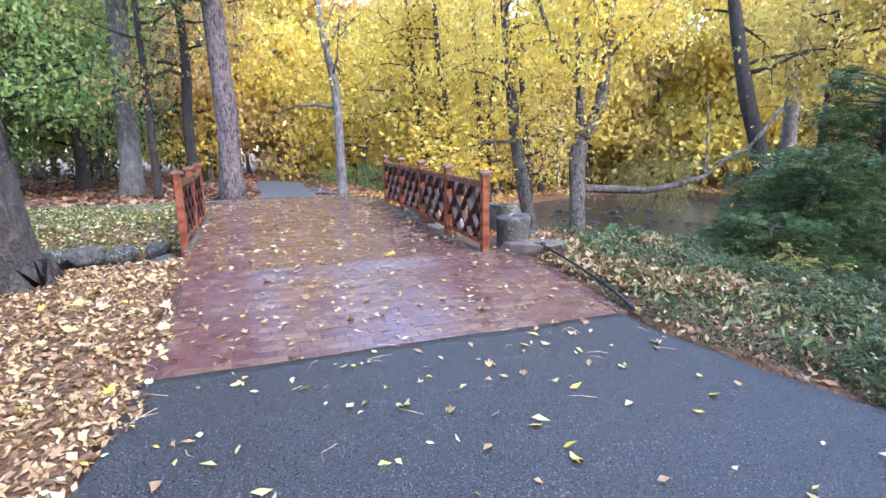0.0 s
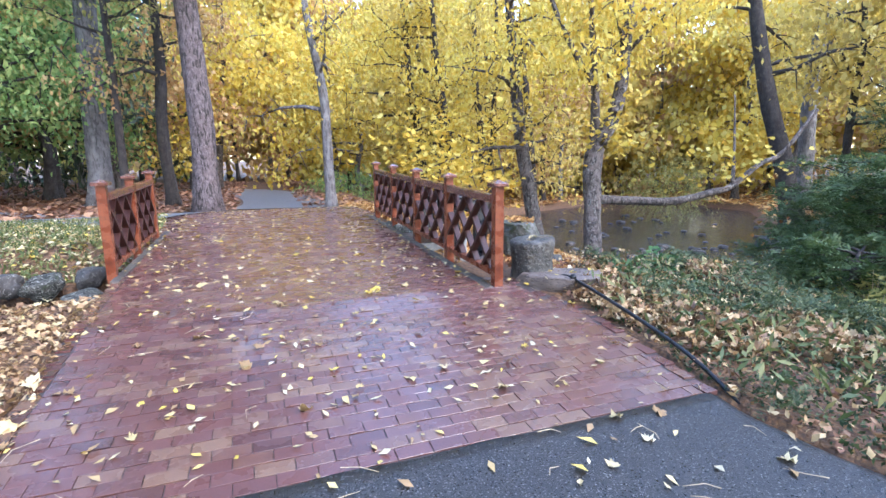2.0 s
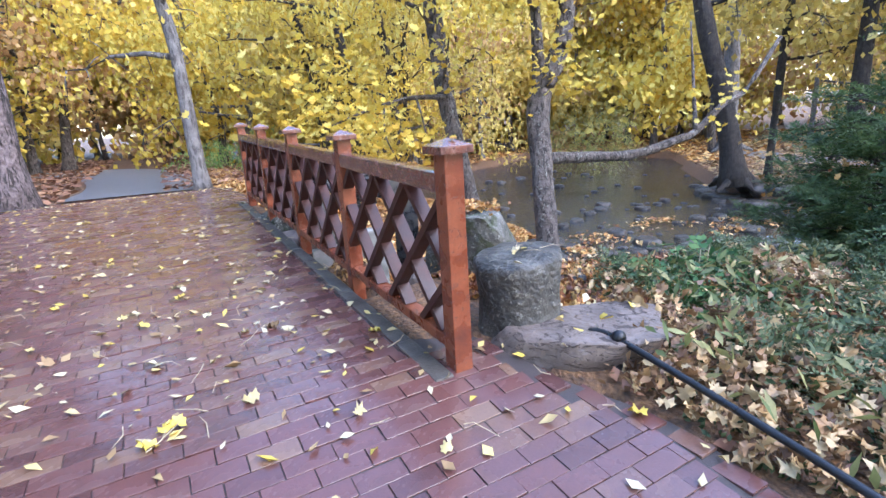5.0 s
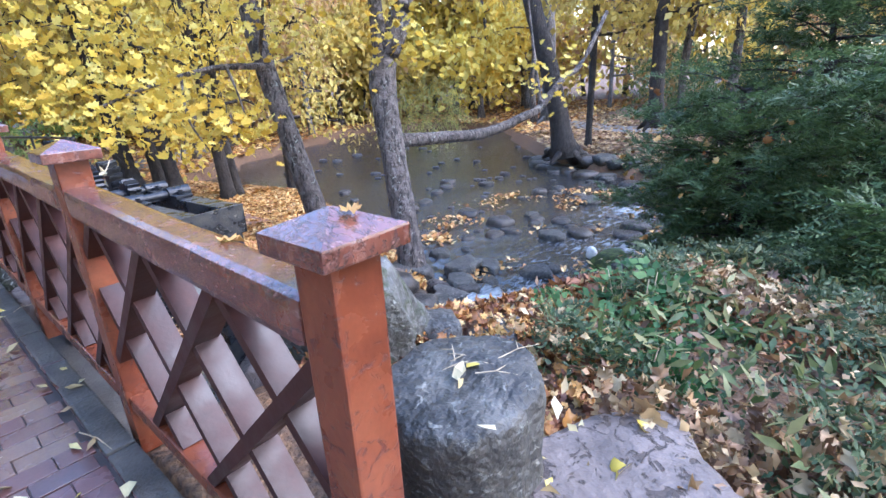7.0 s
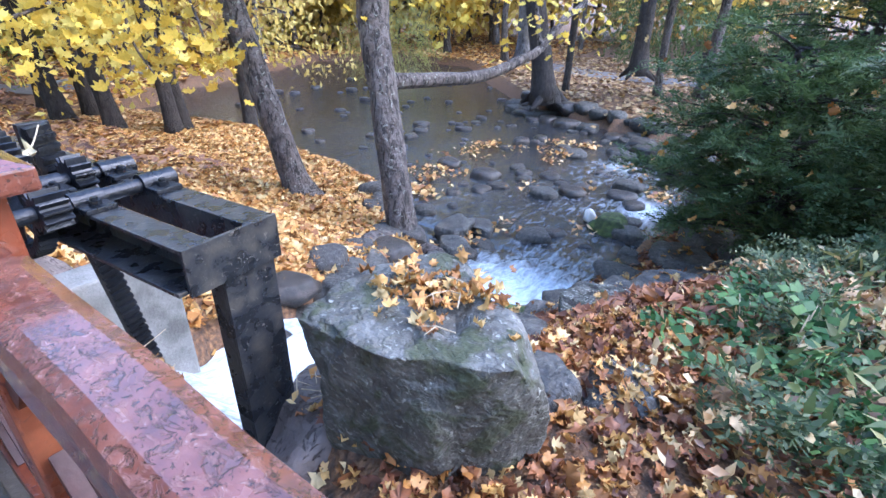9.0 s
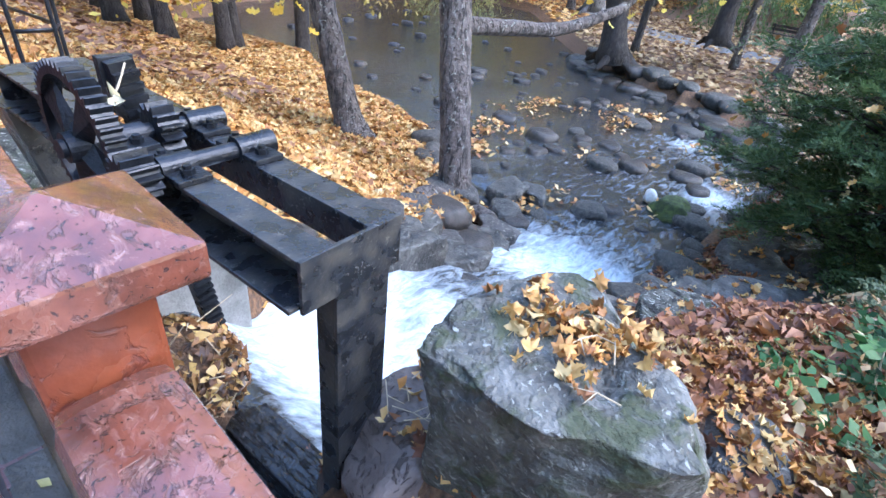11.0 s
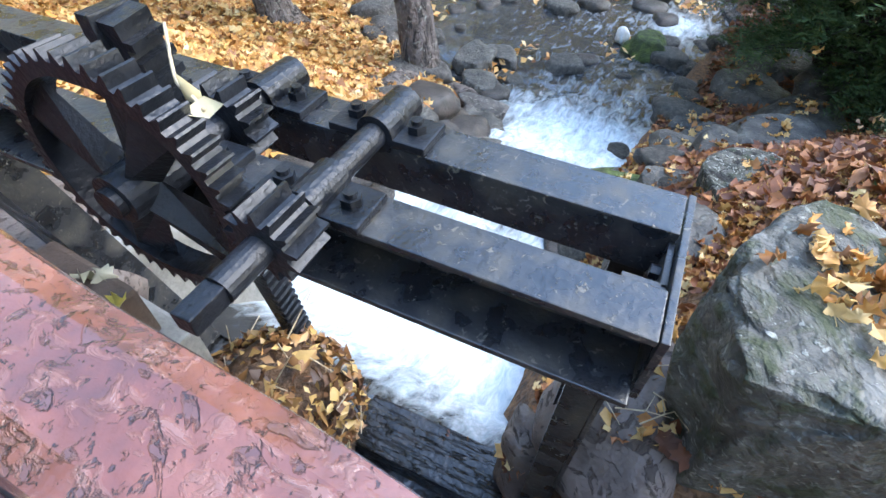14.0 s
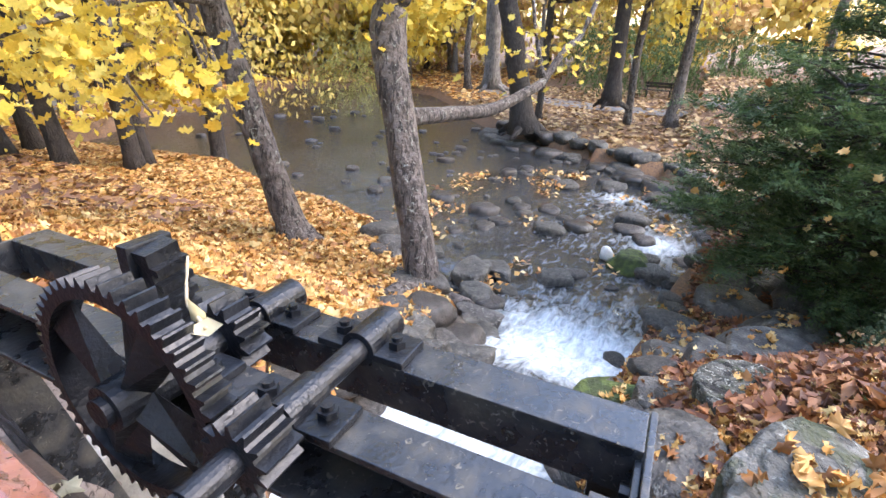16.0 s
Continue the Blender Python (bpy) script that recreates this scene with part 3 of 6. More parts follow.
def build_water():
    xs = np.concatenate([np.arange(3.0, 9.5, 0.07), np.arange(9.5, 34, 0.25)])
    ys = np.concatenate([np.arange(6.8, 13, 0.07), np.arange(13, 37, 0.25)])
    X, Y = np.meshgrid(xs, ys)
    d = signed(CREEK, X, Y)
    Z = np.interp(X, *WLX)
    turb = np.interp(X, [3.0, 3.3, 4, 6, 8.5, 10, 14], [0.0, 0.03, 0.1, 0.07, 0.1, 0.03, 0.012])
    nz = np.array([noise.noise(Vector((a * 2.4, b * 3.4, 0))) + 0.5 * noise.noise(Vector((a * 6, b * 8, 4))) for a, b in zip(X.ravel(), Y.ravel())]).reshape(X.shape)
    Z = Z + turb * nz
    foam = np.interp(X, [3.05, 3.2, 3.6, 4.9, 5.5, 6.2, 6.6, 7.2, 8.1, 8.7, 9.4, 10.2, 12, 15, 16], [0.0, 0.35, 0.72, 0.55, 0.3, 0.3, 0.55, 0.72, 0.6, 0.34, 0.22, 0.17, 0.2, 0.18, 0.08])
    foam = np.where((X > 6.4), foam * np.clip(1.35 - np.abs(Y - 8.75) / np.interp(X, [7, 9, 11], [1.3, 1.6, 4.0]), 0.1, 1), foam)
    foam = foam + 0.5 * np.exp(-(((X - 12.3) / 0.7) ** 2 + ((Y - 8.4) / 0.45) ** 2)) + 0.3 * np.exp(-(((X - 15.0) / 0.6) ** 2 + ((Y - 9.7) / 0.6) ** 2))
    keep = d < 0.5
    ny, nx = X.shape
    i = np.arange(nx * (ny - 1)).reshape(ny - 1, nx)[:, :-1].ravel()
    F = np.stack([i, i + 1, i + 1 + nx, i + nx], 1)
    F = F[keep.ravel()[F].all(1)]
    used = np.unique(F)
    remap = -np.ones(nx * ny, int)
    remap[used] = np.arange(len(used))
    V = np.stack([X.ravel(), Y.ravel(), Z.ravel()], 1)[used]
    me = mesh_of("water", V.tolist(), remap[F].tolist(), M["water"], True)
    at = me.attributes.new("foam", "FLOAT", "POINT")
    at.data.foreach_set("value", foam.ravel()[used].astype(np.float32))
    tagged(new("water", me), "creek with white rapids below a sluice", "water", kind="structure")
    bm = bmesh.new()
    P = [bm.verts.new((x, y, -0.64)) for x, y in POND]
    bm.faces.new(P)
    part("water_pond", bm, M["water"])
    tagged(bpy.data.objects["water_pond"], "dark still water above the sluice", "water", kind="structure")


build_water()


# ---- bridge railings ----
PX, PY, BAY = 2.397, 5.75, 1.53
RISE = 0.05


def railing(name, x, y0, bay, n, z0, rise, label, inner):
    """Posts with caps, a top and a bottom rail and crossed slats; inner: the side of the deck (-1 or 1 in x)."""
    rail = thing(name, label, "railing", (x, y0, z0))
    zs = lambda y: rise * y / bay
    pw = 0.0525
    for i in range(n):
        y, z = i * bay, i * rise
        post = part("post", box(bmesh.new(), -pw, pw, y - pw, y + pw, z - 0.12, z + 1.125, 0.006), M["paint"], rail)
        bm = box(bmesh.new(), -0.09, 0.09, y - 0.09, y + 0.09, z + 1.118, z + 1.156, 0.005)
        top = bmesh.ops.create_cone(bm, cap_ends=True, segments=4, radius1=0.088 * math.sqrt(2), radius2=0.004, depth=0.036,
                                    matrix=Matrix.Translation((0, y, z + 1.173)) @ Matrix.Rotation(radians(45), 4, "Z"))
        c = part("cap", bm, M["paint_worn"], rail, "wet worn pyramid post cap")
        c.parent = post
    for i in range(n - 1):
        ya, yb = i * bay + pw, (i + 1) * bay - pw
        for nm, hw, za, zb, mt, off in (("top_rail", 0.054, 0.925, 1.03, "paint_worn", inner * 0.004), ("bottom_rail", 0.045, 0.1, 0.165, "paint", 0.0)):
            bm = box(bmesh.new(), -hw + off, hw + off, ya, yb, za, zb, 0.026 if nm == "top_rail" else 0.008)
            if nm == "top_rail":
                bmesh.ops.subdivide_edges(bm, edges=[e for e in bm.edges if abs(e.verts[0].co.y - e.verts[1].co.y) > 0.5], cuts=24, use_grid_fill=True)
                for v in bm.verts:
                    if ya + 0.02 < v.co.y < yb - 0.02:
                        v.co.x += 0.004 * noise.noise(Vector((v.co.y * 5, v.co.z * 9, i)))
                        v.co.z += 0.004 * noise.noise(Vector((v.co.y * 4, v.co.x * 9, i + 3)))
            for v in bm.verts:
                v.co.z += zs(v.co.y)
            part(nm, bm, M[mt], rail, "wet top rail with chipped paint" if nm == "top_rail" else "", smooth=False)
        # crossed slats at 45 degrees, deep from front to back
        zlo, zhi, pitch = 0.16, 0.93, 0.44
        run = zhi - zlo
        for sgn, x0, x1, half in ((1, -0.042, 0.034, 0.02), (-1, -0.034, 0.042, 0.017)):
            for j in range(-2, 7):
                top = i * bay + 0.45 + pitch * j
                y_hi, y_lo = top, top + sgn * run
                t0, t1 = sorted(((ya - y_lo) / (y_hi - y_lo), (yb - y_lo) / (y_hi - y_lo)))
                t0, t1 = max(t0, 0.0), min(t1, 1.0)
                if t1 - t0 < 0.12:
                    continue
                p0 = Vector((0, y_lo + (y_hi - y_lo) * t0, zlo + run * t0))
                p1 = Vector((0, y_lo + (y_hi - y_lo) * t1, zlo + run * t1))
                d = (p1 - p0).normalized()
                s = Vector((0, -d.z, d.y)) * half
                e0, e1 = Vector((-inner * x0, 0, 0)), Vector((-inner * x1, 0, 0))
                bm = bmesh.new()
                vs = [bm.verts.new(q) for q in (p0 - s + e0, p0 + s + e0, p1 + s + e0, p1 - s + e0, p0 - s + e1, p0 + s + e1, p1 + s + e1, p1 - s + e1)]
                for f in ((0, 1, 2, 3), (7, 6, 5, 4), (0, 4, 5, 1), (1, 5, 6, 2), (2, 6, 7, 3), (3, 7, 4, 0)):
                    bm.faces.new([vs[q] for q in f])
                for v in bm.verts:
                    v.co.z += zs(v.co.y)
                    v.co.y = min(max(v.co.y, ya - 0.02), yb + 0.02)
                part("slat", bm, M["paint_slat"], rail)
    return rail


railing("wooden_railing", PX, PY, BAY, 5, 0.0, RISE, "red-brown painted wooden bridge railing with crossed slats beside the sluice", -1)
railing("wooden_railing", -1.83, 7.7, 1.4, 3, 0.04, 0.035, "red-brown painted wooden bridge railing with crossed slats above the pond", 1)


def kerb(x0, x1, y0, y1, label):
    ys = np.arange(y0, y1, 0.5)
    root = thing("kerb", label, "kerb", (0, 0, 0), kind="structure")
    for k, y in enumerate(ys):
        e = min(y + 0.494, y1)
        bm = box(bmesh.new(), x0, x1, y, e, -0.25, 0.006, 0.012)
        for v in bm.verts:
            v.co.z += float(gy(v.co.y)) + (0.006 if k % 3 == 0 else 0)
        part("kerb_stone", bm, M["concrete"], root)


kerb(2.215, 2.325, 5.68, 12.3, "weathered concrete kerb under the bridge railing")
kerb(-1.8, -1.7, 7.4, 11.2, "weathered concrete kerb under the far railing")
bm = bmesh.new()
box(bm, -1.95, 2.5, 7.3, 10.4, -0.5, -0.16, 0.01)
tagged(part("bridge_slab", bm, M["concrete"]), "concrete bridge slab under the brick paving", "bridge", kind="structure")
for xa, xb, ya, yb in ((-1.9, 2.55, 6.9, 7.75), (-1.9, 2.55, 9.75, 10.6)):
    tagged(part("abutment", box(bmesh.new(), xa, xb, ya, yb, -1.6, -0.18, 0.02), M["concrete"]), "old concrete bridge abutment", "abutment", kind="structure")


# ---- sluice hoist ----
def gear_bm(r, root_r, width, teeth, bore, rim):
    """A spur gear round the x axis from x = 0 to width; rim: inner radius of its toothed ring."""
    bm = bmesh.new()
    n = teeth * 4
    rings = []
    for x in (0.0, width):
        outer, inner = [], []
        for i in range(n):
            a = 2 * math.pi * (i - 0.5) / n
            ph = i % 4
            rr = r if ph in (1, 2) else root_r
            a += {0: 0.12, 1: 0.22, 2: -0.22, 3: -0.12}[ph] * (2 * math.pi / n)
            outer.append(bm.verts.new((x, rr * math.cos(a), rr * math.sin(a))))
            inner.append(bm.verts.new((x, rim * math.cos(a), rim * math.sin(a))))
        rings.append((outer, inner))
    (o0, i0), (o1, i1) = rings
    for i in range(n):
        j = (i + 1) % n
        bm.faces.new((o0[i], o0[j], o1[j], o1[i]))
        bm.faces.new((i0[j], i0[i], i1[i], i1[j]))
        bm.faces.new((o0[j], o0[i], i0[i], i0[j]))
        bm.faces.new((o1[i], o1[j], i1[j], i1[i]))
    return bm


def hoist():
    h = thing("sluice_hoist", "black-painted iron sluice hoist with gears on wet channel beams", "sluice hoist", (2.948, 8.5, 0.0))
    h.rotation_euler = (0, 0, radians(4.5))
    o = Vector((2.98, 8.5, 0.0))

    def add(name, bm, m="black", label="", smooth=False, parent=h):
        bmesh.ops.translate(bm, verts=bm.verts, vec=-o)
        p = part(name, bm, M[m], h, label, smooth)
        if parent is not h:
            p.parent = parent
        return p

    T = 0.786
    # two channel beams, the far one shallower
    for xa, xb, web, Hc in ((3.04, 3.15, "in2", 0.108), (2.81, 2.91, "in", 0.145)):
        bm = bmesh.new()
        box(bm, xa, xb, 7.645, 9.55, T - 0.014, T, 0.003)
        box(bm, xa - (0.03 if web == "in" else 0), xb, 7.645, 9.55, T - Hc, T - Hc + 0.014, 0.003)
        w = xb - 0.012 if web == "in" else xa
        box(bm, w, w + 0.012, 7.647, 9.548, T - Hc + 0.01, T - 0.01)
        add("channel_beam", bm, "beam", "black steel channel beam, wet and leaf-stained")
    # end plate and the plate post under it
    bm = bmesh.new()
    box(bm, 2.81, 3.153, 7.63, 7.643, T - Hc - 0.01, T + 0.002, 0.002)
    add("end_plate", bm, "beam")
    bm = bmesh.new()
    box(bm, 2.93, 3.13, 7.645, 7.657, -0.6, T - Hc + 0.01, 0.002)
    for xa in (2.93, 3.118):
        add("post_flange", box(bmesh.new(), xa, xa + 0.012, 7.658, 7.73, -0.6, T - Hc, 0.002), "beam")
    add("gate_post", bm, "beam", "tall black steel gate post")
    bm = bmesh.new()
    box(bm, 2.93, 3.04, 7.644, 7.656, T - 0.11, T - 0.02, 0.002)
    box(bm, 2.925, 2.94, 7.644, 7.715, T - 0.11, T - 0.02, 0.002)
    add("corner_angle", bm, "beam")
    for zz in (T - 0.085, T - 0.045):
        add("bolt", cyl(bmesh.new(), (2.985, 7.655, zz), (2.985, 7.672, zz), 0.013, n=6), "black")
    bm = bmesh.new()
    box(bm, 2.81, 3.15, 9.55, 9.563, T - Hc, T, 0.002)
    add("end_plate", bm, "beam")
    bm = bmesh.new()
    V = []
    for cx, cy, cz in ((2.83, 9.54, T - Hc + 0.01), (3.03, 9.33, -0.62)):
        for dx, dy in ((-0.06, -0.11), (0.06, -0.11), (0.06, 0.11), (-0.06, 0.11)):
            V.append(bm.verts.new((cx + dx, cy + dy, cz)))
    for f in ((3, 2, 1, 0), (4, 5, 6, 7), (0, 1, 5, 4), (1, 2, 6, 5), (2, 3, 7, 6), (3, 0, 4, 7)):
        bm.faces.new([V[q] for q in f])
    add("gate_post", bm, "beam", "slanting black steel gate post")
    # bearings on both shafts
    for ys, zc in ((8.225, 0.806), (8.509, 0.806)):
        for xc, wid, rad in ((2.85, 0.10, 0.036), (3.088, 0.10, 0.04)):
            b = add("bearing", cyl(bmesh.new(), (xc - wid / 2, ys, zc), (xc + wid / 2 + (0.03 if xc > 3 else 0), ys, zc), rad, n=24), "black", smooth=False)
            bm = bmesh.new()
            box(bm, xc - 0.04, xc + 0.04, ys - 0.026, ys + 0.026, T, zc, 0.004)
            add("bearing_foot", bm, "black", parent=b)
            for dy in (-0.068, 0.068):
                bm = bmesh.new()
                box(bm, xc - 0.05, xc + 0.05, ys + dy - 0.04, ys + dy + 0.04, T + 0.001, T + 0.019, 0.004)
                pl = add("bolt_plate", bm, "black")
                bm = cyl(bmesh.new(), (xc, ys + dy, T + 0.019), (xc, ys + dy, T + 0.036), 0.02, n=6)
                cyl(bm, (xc, ys + dy, T + 0.034), (xc, ys + dy, T + 0.046), 0.012, n=10)
                add("bolt", bm, "black", parent=pl)
    # shafts
    bm = cyl(bmesh.new(), (2.61, 8.225, 0.806), (3.17, 8.225, 0.806), 0.026, n=20)
    box(bm, 2.545, 2.612, 8.207, 8.243, 0.788, 0.824, 0.003)
    add("crank_shaft", bm, "black", "round crank shaft with a worn square end")
    add("gear_shaft", cyl(bmesh.new(), (2.668, 8.509, 0.806), (3.16, 8.509, 0.806), 0.028, n=20), "black")
    # small pinion, large spoked wheel, rack pinion
    bm = gear_bm(0.07, 0.049, 0.085, 13, 0.02, 0.024)
    bmesh.ops.translate(bm, verts=bm.verts, vec=(2.7, 8.225, 0.806))
    add("pinion", bm, "black", "small iron pinion with worn bright teeth")
    bm = gear_bm(0.24, 0.222, 0.056, 50, 0.02, 0.2)
    bmesh.ops.translate(bm, verts=bm.verts, vec=(2.712, 8.509, 0.806))
    g = add("gear_rim", bm, "black", "large black toothed gear rim")
    for k in range(4):
        a = radians(28 + 90 * k)
        bm = bmesh.new()
        c, s = math.cos(a), math.sin(a)
        V = []
        for rr, hw, th in ((0.03, 0.036, 0.04), (0.208, 0.082, 0.022)):
            for dx, dw in ((-th, 0.0), (0, hw), (th * 0.6, 0.006), (0, -hw)):
                V.append(bm.verts.new((2.742 + dx, 8.509 + rr * c - dw * s, 0.806 + rr * s + dw * c)))
        for i in range(4):
            bm.faces.new((V[i], V[(i + 1) % 4], V[4 + (i + 1) % 4], V[4 + i]))
        bm.faces.new(V[:4][::-1])
        bm.faces.new(V[4:])
        add("spoke", bm, "black", parent=g)
    bm = cyl(bmesh.new(), (2.682, 8.509, 0.806), (2.8, 8.509, 0.806), 0.045, 0.052, n=20)
    add("hub", bm, "black", parent=g)
    bm = gear_bm(0.088, 0.066, 0.07, 14, 0.02, 0.027)
    bmesh.ops.translate(bm, verts=bm.verts, vec=(2.925, 8.509, 0.806))
    add("rack_pinion", bm, "black")
    # toothed rack, nearly upright
    a, b = Vector((2.93, 8.655, 0.985)), Vector((3.14, 8.70, -0.62))
    d = (b - a).normalized()
    ex = Vector((1, 0, 0)) - d * d.x
    ex.normalize()
    ey = d.cross(ex).normalized()
    if ey.y > 0:
        ey = -ey
    bm = bmesh.new()

    def obox(c0, c1, u0, u1, v0, v1):
        vs = [bm.verts.new(a + d * q + ex * u + ey * v) for q in (c0, c1) for u, v in ((u0, v0), (u1, v0), (u1, v1), (u0, v1))]
        for f in ((0, 1, 2, 3), (7, 6, 5, 4), (0, 4, 5, 1), (1, 5, 6, 2), (2, 6, 7, 3), (3, 7, 4, 0)):
            bm.faces.new([vs[q] for q in f])

    L = (b - a).length
    obox(0, L, -0.03, 0.05, -0.045, 0.0)
    q = 0.03
    while q < L - 0.05:
        obox(q, q + 0.018, -0.03, 0.05, 0.0, 0.022)
        q += 0.04
    add("toothed_rack", bm, "black", "black toothed rack bar running down to the sluice gate")
    bm = bmesh.new()
    box(bm, 2.89, 3.0, 8.70, 8.735, 0.9, 0.995, 0.004)
    add("guide", bm, "black")
    # wet board across the sluice
    bm = bmesh.new()
    for k in range(4):
        box(bm, 2.9 + 0.062 * k, 2.958 + 0.062 * k, 7.66, 8.42, -0.66 - 0.03 * k, -0.53 - 0.03 * k, 0.008)
    add("gate", bm, "wet_board", "dark wet wooden sluice board")
    return h
    return h


hoist()


# ---- rocks ----
def rock(name, label, at, size, material, seed, flat_top=0.0, rot=0.0, group="", sub=3, rough=0.28, boxy=1.0):
    bm = rock_bm(seed, *size, flat_top=flat_top, sub=sub, rough=rough, boxy=boxy)
    ob = part(name, bm, M[material], None, "", smooth=True)
    ob.matrix_world = pose(*at, 0, 0, rot)
    return tagged(ob, label, "rock", group)


rock("boulder", "large grey lichen-covered boulder with fallen leaves on top", (3.42, 7.13, 0.06), (0.33, 0.39, 0.56), "rock_strata", 5.9, 0.82, 24, sub=6, rough=0.2, boxy=0.62)
def stump_rock():
    """A squat drum of rock with a level top and rugged sides."""
    n, V, F = 48, [], []
    rings = [(0.3, -0.4), (0.3, -0.1), (0.262, 0.04), (0.25, 0.2), (0.268, 0.34), (0.278, 0.42), (0.272, 0.452), (0.25, 0.466), (0.16, 0.472), (0.06, 0.474)]
    for r, z in rings:
        for k in range(n):
            a = 2 * math.pi * k / n
            c, d = math.cos(a), math.sin(a)
            q = r * (1 + 0.1 * noise.noise(Vector((c * 1.3, d * 1.3, z))) + (0.07 * noise.noise(Vector((c * 4, d * 4, z * 3 + 7))) - 0.05 * abs(noise.noise(Vector((c * 7, d * 7, z * 1.2)))) if r > 0.2 else 0))
            V.append((2.99 + q * c, 5.97 + q * 0.94 * d, z + 0.02 * noise.noise(Vector((c * r * 9, d * r * 9, 3))) + 0.02 * c))
    for i in range(len(rings) - 1):
        for k in range(n):
            F.append((i * n + k, i * n + (k + 1) % n, (i + 1) * n + (k + 1) % n, (i + 1) * n + k))
    F.append(tuple((len(rings) - 1) * n + k for k in range(n)))
    tagged(new("stump_rock", mesh_of("stump_rock", V, F, M["rock_dark"], True)), "squat dark flat-topped rock beside the railing post", "rock")


stump_rock()
rock("stone_slab", "pale sandstone slab at the bridge corner", (3.08, 5.68, -0.06), (0.5, 0.31, 0.25), "slab", 5.2, 0.62, -38, sub=4, rough=0.16, boxy=0.7)
rock("boulder", "low brown rock sloping beside the gate post", (3.28, 7.5, -0.2), (0.36, 0.3, 0.32), "slab", 6.6, 0.7, 5, sub=4, rough=0.2)
rock("boulder", "grey rock at the foot of the shrub", (4.1, 6.62, -0.2), (0.26, 0.22, 0.23), "rock_dark", 4.4, 0.7, 30, sub=4)
rock("boulder", "dark rock behind the large boulder", (3.86, 6.95, -0.16), (0.24, 0.2, 0.25), "rock_dark", 2.4, 0.7, 10, sub=4)
rock("boulder", "dark mossy rock on the creek bank", (5.45, 6.95, -0.95), (0.5, 0.4, 0.33), "rock_dark", 1.4, 0.7, 40, sub=4)
rock("abutment_stone", "cut sandstone block beyond the hoist", (2.72, 9.75, -0.18), (0.42, 0.5, 0.3), "slab", 7.7, 0.6, 12, sub=4, rough=0.12)
rock("abutment_stone", "mossy cut stone on the far abutment", (2.62, 10.45, 0.0), (0.42, 0.5, 0.26), "rock_moss", 2.9, 0.6, 3, sub=4, rough=0.16)
tagged(part("stone_block", box(bmesh.new(), 2.475, 2.735, 8.94, 9.34, -0.02, 0.2, 0.02), M["block"]), "sawn brown stone block on the abutment behind the railing", "stone block")
tagged(part("sluice_wall", box(bmesh.new(), 2.5, 3.55, 9.36, 9.62, -1.3, -0.03, 0.02), M["pale_concrete"]), "pale stained concrete side wall of the sluice", "wall", kind="structure")
tagged(part("concrete_ledge", box(bmesh.new(), 2.475, 2.79, 8.86, 9.355, -0.75, -0.024, 0.015), M["pale_concrete"]), "pale concrete ledge of the sluice wall", "ledge", kind="structure")
rock("boulder", "small brown stone leaning beside the sluice board", (3.08, 7.74, -0.42), (0.13, 0.12, 0.2), "slab", 8.3, 0.0, 25, sub=4, rough=0.2, boxy=0.85)
rock("white_stone", "small white stone standing in the creek", (11.0, 9.12, -2.18), (0.13, 0.13, 0.14), "slab", 1.1, 0.0, 0)
bpy.data.objects["white_stone"].data.materials[0] = mat("white_stone", (0.75, 0.73, 0.68), 0.6)

for k, (x, y, z, s, mt) in enumerate(((8.3, 7.62, -1.95, 0.34, "rock_dark"), (9.2, 7.2, -1.85, 0.45, "rock_dark"), (6.95, 7.62, -1.55, 0.32, "rock_dark"), (5.6, 7.98, -1.25, 0.4, "rock_green"), (6.15, 7.95, -1.5, 0.3, "rock_green"),
                                 (10.1, 6.95, -1.85, 0.5, "rock_dark"), (6.6, 7.3, -1.25, 0.36, "rock_dark"), (7.1, 6.95, -1.25, 0.45, "rock_dark"), (5.6, 7.1, -0.85, 0.45, "rock_moss"), (5.7, 7.6, -1.1, 0.32, "rock_dark"),
                                 (4.6, 7.5, -0.72, 0.38, "rock_dark"), (8.4, 6.6, -1.6, 0.42, "rock_dark"), (9.4, 6.2, -1.6, 0.5, "rock_dark"), (8.85, 7.6, -2.0, 0.3, "rock_green"), (7.6, 7.5, -1.75, 0.34, "rock_dark"))):
    rock("boulder", "dark bank boulder with fallen leaves round it" if mt != "rock_green" else "moss-covered rock at the water's edge", (x, y, z), (s, s * 0.82, s * 0.66), mt, 0.9 + 1.37 * k, 0.7, 37 * k, "bank boulders", sub=4, rough=0.22, boxy=0.9)
for k, (x, y, z, s, mt) in enumerate(((6.5, 11.05, -1.9, 0.55, "bark"), (6.2, 11.7, -1.7, 0.42, "rock_dark"), (5.75, 10.2, -1.45, 0.42, "rock_dark"), (6.4, 10.2, -1.75, 0.36, "rock_dark"), (8.95, 10.85, -2.25, 0.42, "rock_dark"), (8.35, 10.4, -2.25, 0.32, "rock_dark"),
                                 (7.0, 9.9, -2.05, 0.34, "rock_dark"), (9.5, 10.6, -2.3, 0.3, "rock_dark"), (8.6, 12.1, -1.95, 0.42, "rock"), (5.95, 9.5, -1.6, 0.36, "rock_dark"), (5.3, 9.75, -1.3, 0.4, "rock_dark"), (7.55, 10.0, -2.1, 0.34, "rock"), (5.75, 9.1, -1.62, 0.24, "rock_wet"))):
    rock("boulder", "brown-grey boulder among the roots of the creek tree", (x, y, z), (s, s * 0.8, s * 0.62), "rock_dark" if mt == "bark" else mt, 2.2 + 1.71 * k, 0.7, 53 * k, "root boulders", sub=4, rough=0.22, boxy=0.9)
